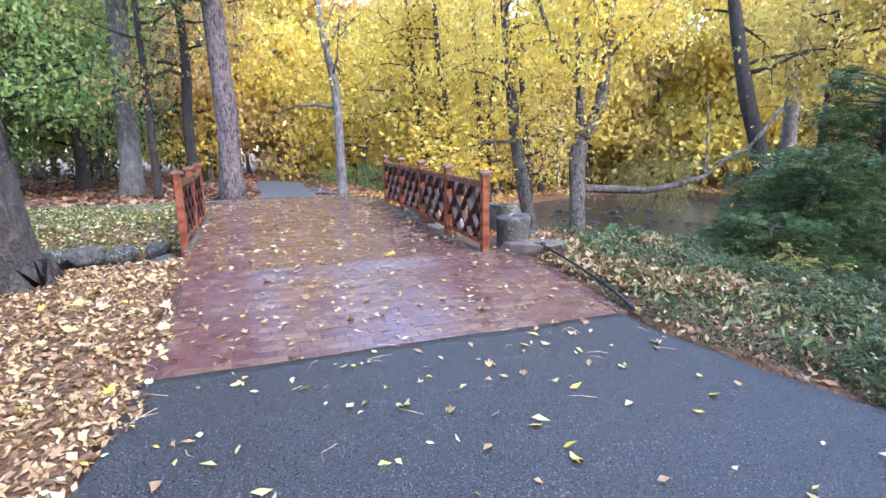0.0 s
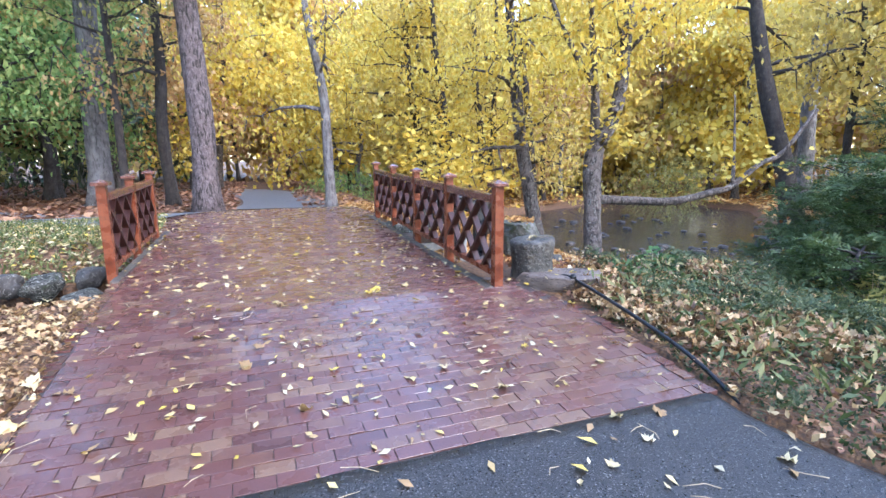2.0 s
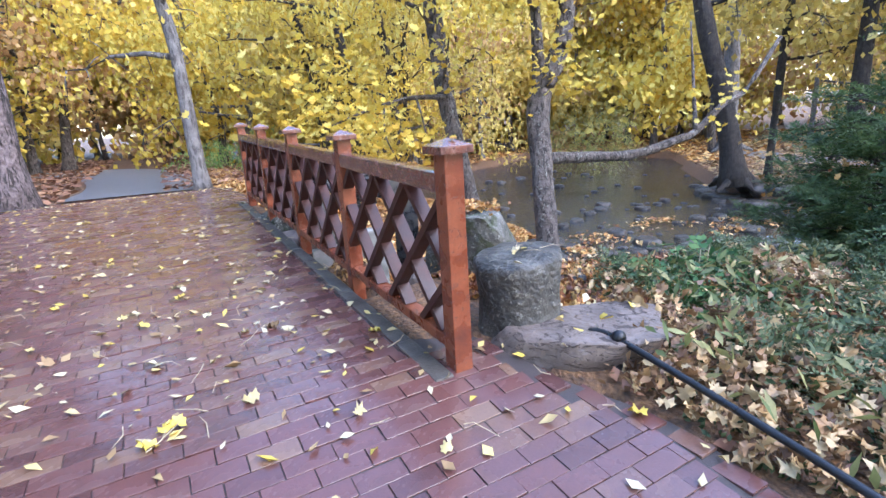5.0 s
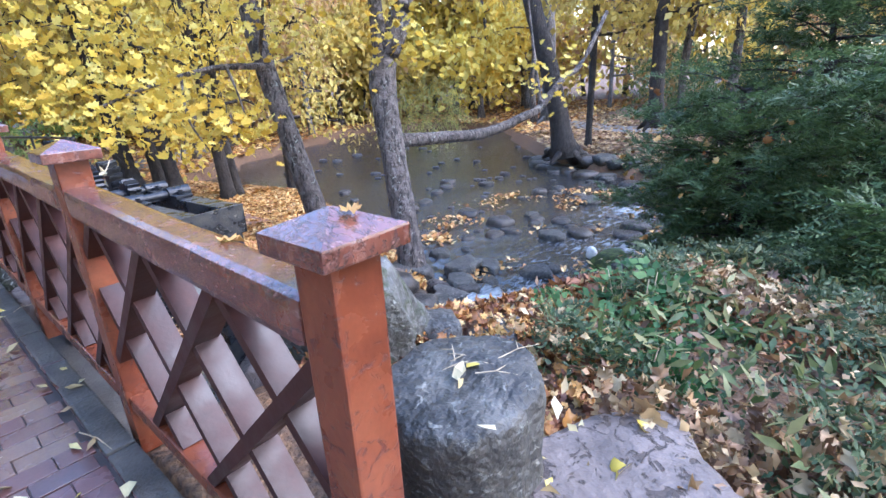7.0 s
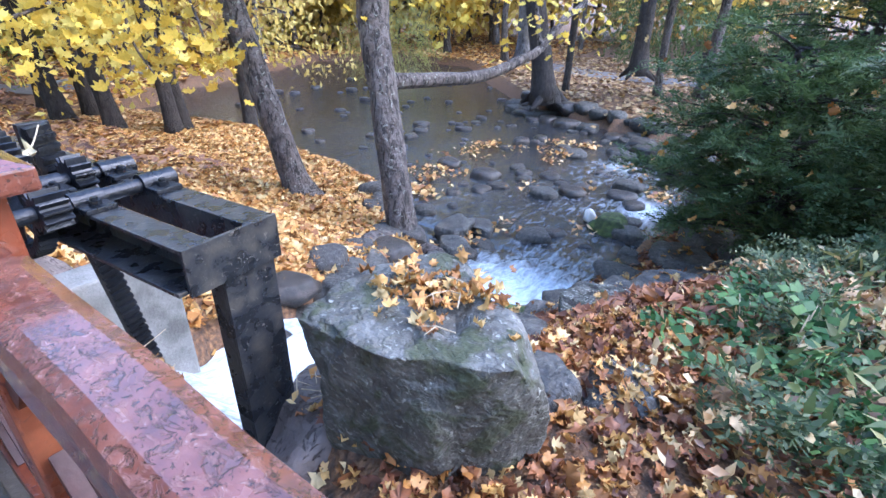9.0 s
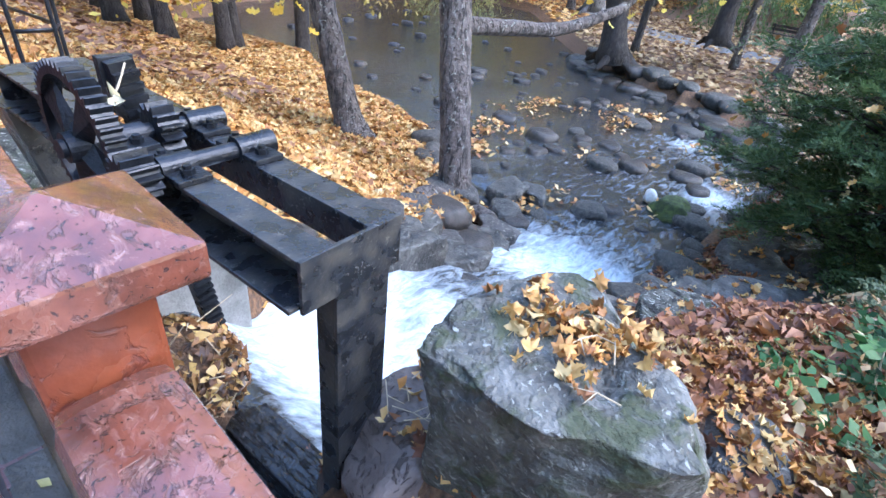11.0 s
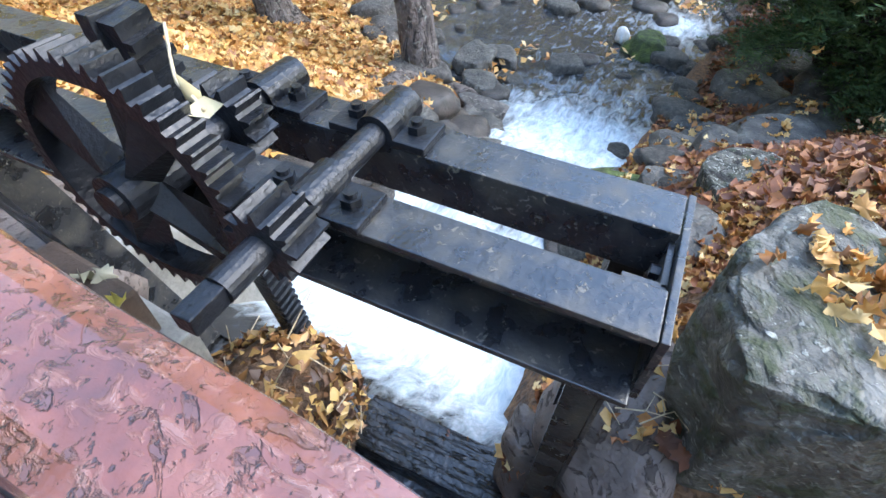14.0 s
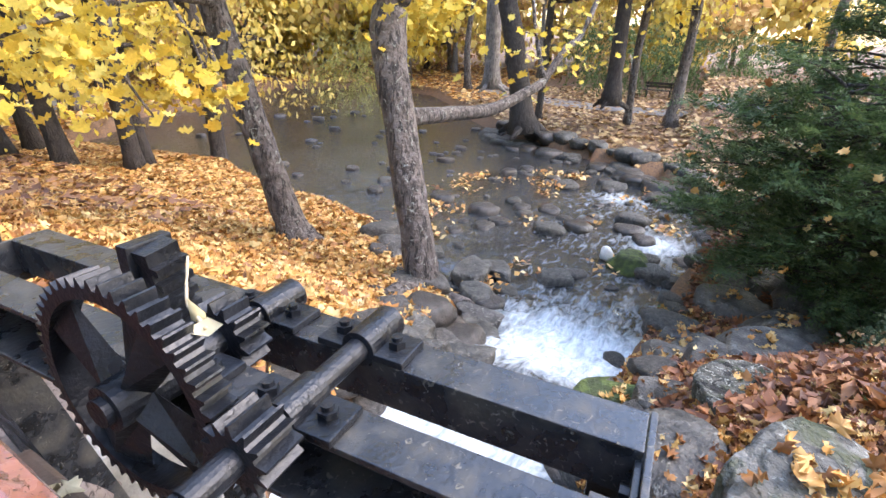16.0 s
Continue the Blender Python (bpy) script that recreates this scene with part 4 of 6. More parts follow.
rock("boulder", "black wet boulder below the small fall", (10.95, 8.72, -2.28), (0.42, 0.36, 0.3), "rock_green", 4.1, 0.7, 20, sub=4)

rng = np.random.default_rng(21)


def on_land(x, y):
    return float(land(x, y)[0])


def scatter_stones(n, fx, label, group, smin, smax, mats, sink=0.3):
    protos = {}
    k = 0
    tries = 0
    while k < n and tries < n * 30:
        tries += 1
        p = fx()
        if p is None:
            continue
        x, y, z = p
        s = smin + (smax - smin) * rng.random() ** 2
        key = (int(rng.integers(0, 7)), mats[int(rng.integers(0, len(mats)))])
        if key not in protos:
            me = bpy.data.meshes.new("creek_stone")
            bm = rock_bm(key[0] * 1.9 + 0.7, 1, 0.8, 0.62, 0.55, sub=3, rough=0.2)
            bm.to_mesh(me)
            bm.free()
            me.materials.append(M[key[1]])
            me.polygons.foreach_set("use_smooth", [True] * len(me.polygons))
            protos[key] = me
        ob = new("creek_stone", protos[key])
        ob.matrix_world = pose(x, y, z + s * (0.35 - sink), 0, 0, rng.random() * 360) @ Matrix.Diagonal((s, s, s * (0.8 + 0.4 * rng.random()), 1))
        tagged(ob, label, "stone", group)
        k += 1


def in_creek():
    x, y = 6.2 + 14 * rng.random() ** 1.3, 7.3 + 9 * rng.random()
    d = float(signed(CREEK, np.array(x), np.array(y)))
    if d > -0.1 or (x < 9.2 and abs(y - 8.9) < 0.9):
        return None
    return x, y, float(np.interp(x, *WLX)) - 0.02


def edge(side):
    def f():
        x, y = (4.2 + 14.5 * rng.random(), 6.4 + 5 * rng.random()) if side == "right" else (4.2 + 6 * rng.random(), 9.3 + 4.5 * rng.random())
        if side == "right" and y > 8.9 + max(0, x - 15) * 0.7:
            return None
        if side == "left" and y < 9.4:
            return None
        d = float(signed(CREEK, np.array(x), np.array(y)))
        if not -0.3 < d < 0.55:
            return None
        return x, y, max(on_land(x, y), float(np.interp(x, *WLX)) - 0.05)
    return f


def far_water():
    x, y = 10.5 + 14 * rng.random(), 13 + 14 * rng.random()
    if float(signed(CREEK, np.array(x), np.array(y))) > -0.3:
        return None
    return x, y, -2.32


def far_edge():
    u = rng.random()
    x, y = 15.5 + 5.2 * u + rng.normal() * 0.7, 9.0 + 7.2 * u ** 1.2 + rng.normal() * 0.9
    d = float(signed(CREEK, np.array(x), np.array(y)))
    if not -0.9 < d < 0.9:
        return None
    return x, y, max(on_land(x, y), -2.3)


scatter_stones(100, in_creek, "wet brown stone lying in the creek", "creek stones", 0.12, 0.42, ["rock_wet", "rock_wet", "rock_dark"], 0.3)
scatter_stones(50, edge("right"), "mossy stone on the creek bank", "bank stones", 0.18, 0.5, ["rock_wet", "rock_dark", "rock_dark"])
scatter_stones(22, edge("left"), "grey stone on the leafy creek bank", "bank stones", 0.2, 0.45, ["rock", "rock_wet", "rock"])
scatter_stones(40, far_water, "dark stone in the still water", "creek stones", 0.15, 0.34, ["rock_wet"])
scatter_stones(84, far_edge, "dark stone heaped on the far bank", "bank stones", 0.2, 0.55, ["rock_wet", "rock_dark", "rock_dark"])
k = 0
for x, y, s in ((-4.05, 9.1, 0.3), (-3.5, 9.0, 0.34), (-3.0, 9.05, 0.32), (-2.5, 9.25, 0.3), (-2.12, 7.45, 0.36), (-2.5, 7.15, 0.22), (-2.05, 10.3, 0.22)):
    k += 1
    rock("pond_stone", "grey mossy stone edging the pond", (x, y, -0.26 + 0.02 * (k % 3)), (s, s * 0.7, s * 0.62), "rock_moss" if k % 2 else "rock", 1.3 * k, 0.7, 20 * k, "pond stones")


# ---- trees ----
def limb_set(rng, spine, radii, n, h0, h1, length, rise, spread=1.0, arc=None):
    """Limbs from a trunk's spine; gives tube chunks and points along their outer parts."""
    chunks, tips = [], []
    P = [Vector(p) for p in spine]
    total = len(P) - 1
    for k in range(n):
        f = h0 + (h1 - h0) * (k + rng.random() * 0.8) / n
        i = min(int(f * total), total - 1)
        t = f * total - i
        s = P[i].lerp(P[i + 1], t)
        r = radii[i] * (1 - t) + radii[i + 1] * t
        az = rng.random() * 2 * math.pi if arc is None else arc[0] + (arc[1] - arc[0]) * rng.random()
        L = length * (0.6 + 0.6 * rng.random()) * (1.1 - 0.5 * f)
        d = Vector((math.cos(az), math.sin(az), rise * (0.5 + rng.random())))
        pts = [s]
        for q in range(4):
            d = (d + Vector(rng.normal(size=3) * 0.22) + Vector((0, 0, -0.06 * q))).normalized()
            pts.append(pts[-1] + d * L / 4)
        rr = min(0.55 * r, 0.02 + 0.022 * L)
        chunks.append(tube_data(pts, [rr, rr * 0.72, rr * 0.5, rr * 0.3, rr * 0.1], 6))
        for q in (1, 2, 3, 4):
            for j in range(2):
                dd = Vector(rng.normal(size=3)).normalized() * L * 0.22
                e = pts[q] + dd + Vector((0, 0, -0.05 * L))
                if q > 1 or j:
                    chunks.append(tube_data([pts[q], pts[q].lerp(e, 0.5) + Vector((0, 0, 0.05)), e], [rr * 0.3, rr * 0.2, rr * 0.06], 4))
                    tips += [e, pts[q].lerp(e, 0.6)]
        tips.append(pts[4])
    return chunks, tips


def cloud(rng, tips, per, spread, drop=0.0):
    T = np.array([tuple(t) for t in tips])
    idx = rng.integers(0, len(T), per)
    o = rng.normal(size=(per, 3)) * np.array([spread, spread, spread * 0.6])
    o[:, 2] -= drop * np.abs(rng.normal(size=per))
    return T[idx] + o


def tree(name, label, spine, radii, bark, limbs, leaves, seed, cat="tree", wob=0.12, sides=12, flare=1.5, extra=()):
    """limbs: list of keyword sets for limb_set; leaves: list of (count, spread, size, material, shape)."""
    rng = np.random.default_rng(seed)
    base = Vector(spine[0])
    root = thing(name, label, cat, tuple(base))
    P = smooth_path(spine, 5)
    rad = np.interp(np.linspace(0, 1, len(P)), np.linspace(0, 1, len(radii)), radii)
    rad = list(rad)
    rad[0] *= flare
    if len(rad) > 2:
        rad[1] *= 1 + (flare - 1) * 0.3
    chunk = [tube_data(P, rad, sides, wob, rng)]
    for q in range(5):
        a = 2 * math.pi * (q + rng.random() * 0.6) / 5
        d = Vector((math.cos(a), math.sin(a), 0))
        r0 = radii[0]
        chunk.append(tube_data([base + d * r0 * 0.5 + Vector((0, 0, r0 * 1.1)), base + d * r0 * 1.3 + Vector((0, 0, r0 * 0.3)), base + d * r0 * (2.0 + rng.random()) - Vector((0, 0, 0.12))],
                               [r0 * 0.5, r0 * 0.36, r0 * 0.14], 7, 0.1, rng))
    V, F = join_data(chunk)
    V = [v - base for v in V]
    t = new("trunk", mesh_of("trunk", V, F, M[bark], True))
    t.parent = root
    chunks, tips = [], []
    for kw in limbs:
        c, tp = limb_set(rng, P, rad, **kw)
        chunks += c
        tips += tp
    for pts, rr in extra:
        q = smooth_path(pts, 4)
        V, F = tube_data(q, list(np.linspace(rr[0], rr[1], len(q))), 9, 0.1, rng)
        b = new("limb", mesh_of("limb", [v - base for v in V], F, M[bark], True))
        b.parent = root
    if chunks:
        V, F = join_data(chunks)
        b = new("branchwork", mesh_of("branchwork", [v - base for v in V], F, M[bark], True))
        b.parent = root
        tagged(b, kind="stuff")
    for count, spread, size, mt, shape in leaves:
        if tips:
            pos = cloud(rng, tips, count, spread) - np.array(base)
            c = new("crown", leaf_mesh("crown", pos, size * (0.7 + 0.6 * rng.random(count)), M[mt], shape, 1.0, rng))
            c.parent = root
            tagged(c, kind="stuff")
    return root


def spray(root, pos, size, mt, shape, seed, name="leaf_spray", flat=0.6):
    b = np.array(root.location)
    r = np.random.default_rng(seed)
    c = new(name, leaf_mesh(name, np.asarray(pos) - b, size * (0.7 + 0.5 * r.random(len(pos))), M[mt], shape, flat, r))
    c.parent = root
    return tagged(c, kind="stuff")


def blob(seed, centre, spread, n):
    r = np.random.default_rng(seed)
    return np.array(centre) + r.normal(size=(n, 3)) * np.array(spread)


def up(base, lean, height, kink=0.0, n=5, seed=0):
    """A trunk line from base, leaning (dx, dy) over its height."""
    r = np.random.default_rng(seed + 900)
    out = []
    for i in range(n + 1):
        f = i / n
        w = kink * (r.random(2) - 0.5) * (0 < i < n)
        out.append((base[0] + lean[0] * f + w[0], base[1] + lean[1] * f + w[1], base[2] - 0.15 * (i == 0) + height * f))
    return out


HIGH = dict(n=12, h0=0.45, h1=0.98, length=3.6, rise=0.5)
# left of the bridge
tree("tree", "tall straight tree with pale grey bark in leaf litter", up((-5.55, 22.3, -0.15), (0.5, 0.3), 17, 0.2, seed=1), [0.4, 0.36, 0.3, 0.18], "bark_grey", [HIGH], [(6000, 1.1, 0.3, "olive", DIAMOND)], 31)
tree("pine_tree", "thick pine trunk with flaky purple-grey bark", up((-1.6, 17.6, -0.15), (-0.2, 0.3), 16, 0.15, seed=2), [0.36, 0.33, 0.28, 0.2], "bark_pine", [dict(n=14, h0=0.5, h1=0.98, length=3, rise=0.1)], [(9000, 0.7, 0.42, "conifer", NEEDLE)], 32)
tree("tree", "slender leaning grey-brown tree beside the path", [(2.13, 17.6, -0.3), (2.1, 17.6, 1.6), (2.05, 17.7, 3.6), (1.72, 17.8, 5.6), (1.4, 17.9, 8.5), (1.2, 18, 12)], [0.19, 0.16, 0.145, 0.12, 0.08, 0.04], "bark_grey",
     [dict(n=12, h0=0.3, h1=0.98, length=3.0, rise=0.35)], [(2600, 0.55, 0.16, "yellow", LENS)], 33)
tree("tree", "thin dark tree behind the pale trunk", up((-4.3, 20.2, -0.2), (0.1, 0.2), 12, 0.3, seed=4), [0.14, 0.12, 0.08, 0.04], "bark_dark", [dict(n=10, h0=0.45, h1=0.95, length=2.4, rise=0.25)], [(1800, 0.5, 0.17, "olive", LENS)], 34)
tree("tree", "dark crooked tree behind the pine", up((-3.1, 21.5, -0.2), (0.3, 0.2), 13, 0.6, seed=5), [0.22, 0.18, 0.12, 0.05], "bark_dark", [dict(n=12, h0=0.32, h1=0.95, length=3.0, rise=0.2)], [(2200, 0.5, 0.18, "amber", LENS)], 35)
tree("tree", "dark tree under green maple foliage", up((-8.9, 28.5, -0.2), (-0.3, 0.2), 12, 0.3, seed=6), [0.3, 0.26, 0.18, 0.08], "bark_dark", [dict(n=16, h0=0.15, h1=0.95, length=5.0, rise=0.1)], [(6000, 0.7, 0.24, "green", LENS)], 36)
tree("tree", "green maple with low spreading branches", up((-9.5, 22, -0.2), (0.2, -0.5), 9, 0.3, seed=7), [0.26, 0.2, 0.14, 0.06], "bark_dark", [dict(n=16, h0=0.2, h1=0.9, length=4.6, rise=0.06)], [(7000, 0.6, 0.2, "green", LENS)], 37)
tree("tree", "broad old trunk with flaring roots by the path", [(-3.38, 6.0, -0.3), (-3.5, 6.0, 0.6), (-3.7, 6.0, 2.5), (-3.9, 6.1, 6), (-4.0, 6.2, 11)], [0.44, 0.38, 0.36, 0.3, 0.2], "bark_dark", [dict(n=14, h0=0.72, h1=0.98, length=4.5, rise=0.45)], [(7000, 0.9, 0.17, "gold", LENS)], 38, flare=1.7)

# by the creek
D = tree("creek_tree", "grey-brown forked tree with mossy bark on the creek bank", [(7.75, 10.95, -2.3), (7.85, 11.2, -1.2), (8.05, 11.6, 0.2), (8.33, 11.98, 1.5), (8.75, 11.95, 2.3), (9.1, 12.0, 3.2), (9.5, 12.3, 5.5), (9.9, 12.6, 9)],
         [0.27, 0.23, 0.22, 0.25, 0.2, 0.17, 0.13, 0.05], "bark", [dict(n=12, h0=0.72, h1=0.98, length=3.2, rise=0.5)], [(5000, 0.6, 0.17, "yellow", LENS)], 41, flare=1.35,
         extra=[([(8.35, 12.0, 1.6), (8.4, 12.1, 2.6), (8.35, 12.2, 4.0), (8.1, 12.4, 7.5)], (0.16, 0.05)), ([(8.38, 12.1, 3.3), (7.9, 12.3, 4.0), (7.3, 12.6, 5.4), (6.9, 12.8, 7)], (0.1, 0.04)),
                ([(8.15, 11.6, 0.35), (9.3, 11.5, 0.27), (10.6, 11.4, 0.22), (11.8, 11.2, 0.45), (12.4, 11.15, 0.6), (13.2, 11.0, 1.2), (13.9, 10.9, 1.5), (15, 10.8, 2.7)], (0.13, 0.05)),
                ([(12.4, 11.15, 0.65), (12.9, 11.6, 1.6), (13.2, 12, 3.2)], (0.06, 0.02)),
                ([(7.7, 10.9, -2.1), (7.1, 11.0, -1.75), (6.5, 10.9, -1.85), (6.1, 10.6, -2.1)], (0.2, 0.07)), ([(7.8, 10.7, -2.1), (7.75, 10.2, -2.1), (7.5, 9.8, -2.5)], (0.16, 0.06))])
spray(D, np.concatenate([blob(1, (8.4, 11.7, 2.2), (0.7, 0.4, 0.4), 110), blob(2, (9.2, 11.7, 1.9), (0.6, 0.4, 0.25), 60), blob(3, (12.5, 10.8, 1.2), (1.2, 0.5, 0.4), 90), blob(4, (7.6, 11.8, 2.9), (0.6, 0.4, 0.4), 60)]), 0.17, "yellow", MAPLE, 71)
E_ = tree("maple_tree", "leaning brown maple trunk above the orange leaves", [(7.9, 13.6, -2.0), (7.8, 13.95, -0.8), (7.72, 14.35, 0.6), (7.65, 14.75, 2.0), (7.6, 15.1, 4), (7.5, 15.5, 7), (7.4, 15.8, 11)], [0.27, 0.23, 0.21, 0.2, 0.17, 0.12, 0.05], "bark",
         [dict(n=12, h0=0.62, h1=0.98, length=3.5, rise=0.45)], [(5000, 0.6, 0.17, "yellow", LENS)], 42, flare=1.6,
         extra=[([(7.5, 14.5, 1.75), (6.9, 14.1, 1.75), (6.0, 13.6, 1.7), (5.0, 13.2, 1.5), (4.0, 12.9, 1.2)], (0.075, 0.015)), ([(6.4, 13.8, 1.72), (6.2, 13.2, 1.3), (6.1, 12.8, 0.7)], (0.03, 0.008)),
                ([(5.4, 13.3, 1.6), (5.2, 12.9, 1.0), (5.3, 12.6, 0.5)], (0.025, 0.008)), ([(7.45, 14.5, 1.9), (7.2, 13.8, 2.4), (6.9, 13.1, 2.9)], (0.05, 0.015))])
spray(E_, np.concatenate([blob(5, (5.2, 13.1, 1.25), (0.55, 0.35, 0.22), 130), blob(6, (4.2, 12.9, 1.3), (0.5, 0.4, 0.3), 110), blob(7, (5.7, 12.95, 0.75), (0.4, 0.3, 0.16), 90), blob(8, (6.2, 12.8, 0.75), (0.16, 0.16, 0.25), 34),
                          blob(9, (6.9, 13.2, 2.3), (0.6, 0.4, 0.3), 80), blob(10, (3.5, 12.9, 1.6), (0.6, 0.5, 0.3), 90), blob(13, (4.6, 13.4, 2.3), (1.0, 0.6, 0.5), 140)]), 0.19, "yellow", MAPLE, 72)
FA = tree("tree", "dark leaning tree on the far creek bank", [(19.6, 14.2, -1.75), (19.2, 14.6, 1.0), (18.6, 15.2, 4), (18, 16, 9), (17.6, 16.5, 13)], [0.42, 0.34, 0.3, 0.2, 0.08], "bark_dark", [dict(n=14, h0=0.5, h1=0.98, length=5, rise=0.3)], [(3200, 0.7, 0.2, "gold", LENS)], 43)
GA = tree("tree", "upright dark tree on the brown far bank", [(22.5, 11.9, -0.9), (22.4, 11.9, 2.0), (22.6, 12, 6), (22.6, 12.2, 12)], [0.3, 0.25, 0.2, 0.08], "bark_dark", [dict(n=16, h0=0.4, h1=0.98, length=5, rise=0.2)], [(3600, 0.7, 0.2, "gold", LENS)], 44)
tree("tree", "grey tree far behind the creek", up((27, 19, -1), (0, 0), 14, 0.3, seed=12), [0.4, 0.35, 0.25, 0.1], "bark_grey", [dict(n=14, h0=0.4, h1=0.98, length=5, rise=0.3)], [(3500, 0.8, 0.22, "gold", LENS)], 45)
for i, (x, y, lean, r) in enumerate(((7.4, 23.0, (-1.2, 0.4), 0.24), (8.7, 24.6, (-0.6, 0.3), 0.22), (8.1, 21.6, (-0.9, 0.3), 0.22), (9.1, 20.4, (-0.4, 0.6), 0.2), (9.5, 20.6, (0.3, 0.5), 0.17), (11.2, 20.0, (-0.3, 0.8), 0.22))):
    z = on_land(x, y)
    tree("maple_tree", "dark brown maple trunk on the leafy bank", up((x, y, z), lean, 11, 0.25, seed=20 + i), [r, r * 0.85, r * 0.6, r * 0.25], "bark_dark", [dict(n=11, h0=0.22, h1=0.98, length=3.8, rise=0.25)],
         [(2600, 0.55, 0.19, ("yellow", "gold")[i % 2], LENS)], 50 + i)

# woods all round, farther off
r_ = np.random.default_rng(5)
WOODS = []
for k in range(74):
    a = radians(-62 + 150 * (k + r_.random() * 0.7) / 74)
    d = 26 + 26 * r_.random() if k % 3 else 24 + 8 * r_.random()
    x, y = d * math.sin(a), 2 + d * math.cos(a)
    if abs(x - 0.3) < 2.6 and y < 36 or signed(CREEK, np.array(x), np.array(y)) < 0.6:
        continue
    if math.degrees(a) > 44 and d < 44 and k % 2:
        continue
    WOODS.append((x, y, a))
for k in range(46):
    a = radians(-50 + 135 * (k + r_.random() * 0.7) / 46)
    d = 46 + 26 * r_.random()
    WOODS.append((d * math.sin(a), 2 + d * math.cos(a), a))
for k in range(14):
    a = radians(19 + 34 * (k + r_.random() * 0.7) / 14)
    d = 37 + 9 * r_.random()
    if signed(CREEK, np.array(d * math.sin(a)), np.array(2 + d * math.cos(a))) > 1:
        WOODS.append((d * math.sin(a), 2 + d * math.cos(a), a))
for k in range(12):
    a = radians(34 + 24 * (k + r_.random() * 0.7) / 12)
    d = 47 + 9 * r_.random()
    WOODS.append((d * math.sin(a), 2 + d * math.cos(a), a))
for k in range(20):
    a = radians(95 + 200 * k / 20)
    d = 13 + 16 * r_.random()
    WOODS.append((d * math.sin(a), d * math.cos(a), a))
for k, (x, y, a) in enumerate(WOODS):
    z = on_land(x, y)
    deg = math.degrees(a)
    pick = ["yellow", "gold", "yellow", "amber"] if -10 < deg < 34 else (["olive", "green", "amber", "conifer"] if deg <= -10 else ["yellow", "gold", "amber", "gold"])
    m = pick[k % 4]
    h = (9 if math.hypot(x, y) < 44 else 13) + 8 * r_.random()
    tree("tree", "autumn tree in the woods behind the park path" if m not in ("green", "conifer") else "green tree in the woods behind the park path",
         up((x, y, z), (r_.normal() * 0.6, r_.normal() * 0.6), h, 0.5, seed=100 + k), [0.14 + 0.14 * r_.random(), 0.16, 0.1, 0.04], ("bark", "bark_dark", "bark_grey", "bark")[k % 4],
         [dict(n=15, h0=0.24 if math.hypot(x, y) < 44 and deg < 48 else ((0.12 if deg < 34 else 0.13) if math.hypot(x, y) > 44 else 0.34), h1=0.98, length=(3.6 + 1.6 * r_.random()) * (1 if math.hypot(x, y) < 44 else 1.5), rise=0.12)], [(3400 if deg < 34 else 2300, 0.75, (0.3 if math.hypot(x, y) < 44 else 0.55) if m != "conifer" else 0.5, m, DIAMOND if m != "conifer" else NEEDLE)], 200 + k, sides=8)


# ---- shrubs and undergrowth ----
def litter(name, label, mt, pos, size, shape=LENS, flat=0.25, seed=0, kind="stuff"):
    r = np.random.default_rng(seed)
    o = new(name, leaf_mesh(name, pos, size * (0.6 + 0.7 * r.random(len(pos))), M[mt], shape, flat, r, crumple=0.09))
    return tagged(o, label, "leaves", kind=kind)


def bush_fronds(name, label, cat, blobs, n, length, needles, mt, seed, stems=(), nsize=0.1):
    """A bush of drooping sprays of needles on the outside of some rounded masses."""
    r = np.random.default_rng(seed)
    base = np.array([blobs[0][0][0], blobs[0][0][1], blobs[0][0][2] - blobs[0][1][2]])
    root = thing(name, label, cat, tuple(base))
    pos, sz = [], []
    tot = sum(b[2] for b in blobs)
    for c, rad, w in blobs:
        m = int(n * w / tot)
        u = r.normal(size=(m, 3))
        u /= np.linalg.norm(u, axis=1, keepdims=True)
        depth = 0.45 + 0.6 * r.random(m) ** 0.6
        p = np.array(c) + u * np.array(rad) * depth[:, None] * (1 + 0.25 * np.sin(u[:, :1] * 7 + u[:, 1:2] * 5))
        d = u + np.array([0, 0, -0.35]) + r.normal(size=(m, 3)) * 0.35
        d /= np.linalg.norm(d, axis=1, keepdims=True)
        t = np.linspace(0, 1, needles)
        q = p[:, None, :] + d[:, None, :] * (t * length)[None, :, None] + r.normal(size=(m, needles, 3)) * 0.035
        q[:, :, 2] -= (t ** 2 * length * 0.35)[None, :]
        pos.append(q.reshape(-1, 3))
    pos = np.concatenate(pos)
    c = new("foliage", leaf_mesh("foliage", pos - base, nsize * (0.7 + 0.6 * r.random(len(pos))), M[mt], NEEDLE if nsize > 0.085 else LENS, 1.0, r))
    c.parent = root
    tagged(c, kind="stuff")
    if len(stems):
        V, F = join_data([tube_data(smooth_path(s, 3), list(np.linspace(a, b, len(smooth_path(s, 3)))), 7) for s, a, b in stems])
        t_ = new("stem", mesh_of("stem", [v - Vector(base) for v in V], F, M["bark_dark"], True))
        t_.parent = root
    return root


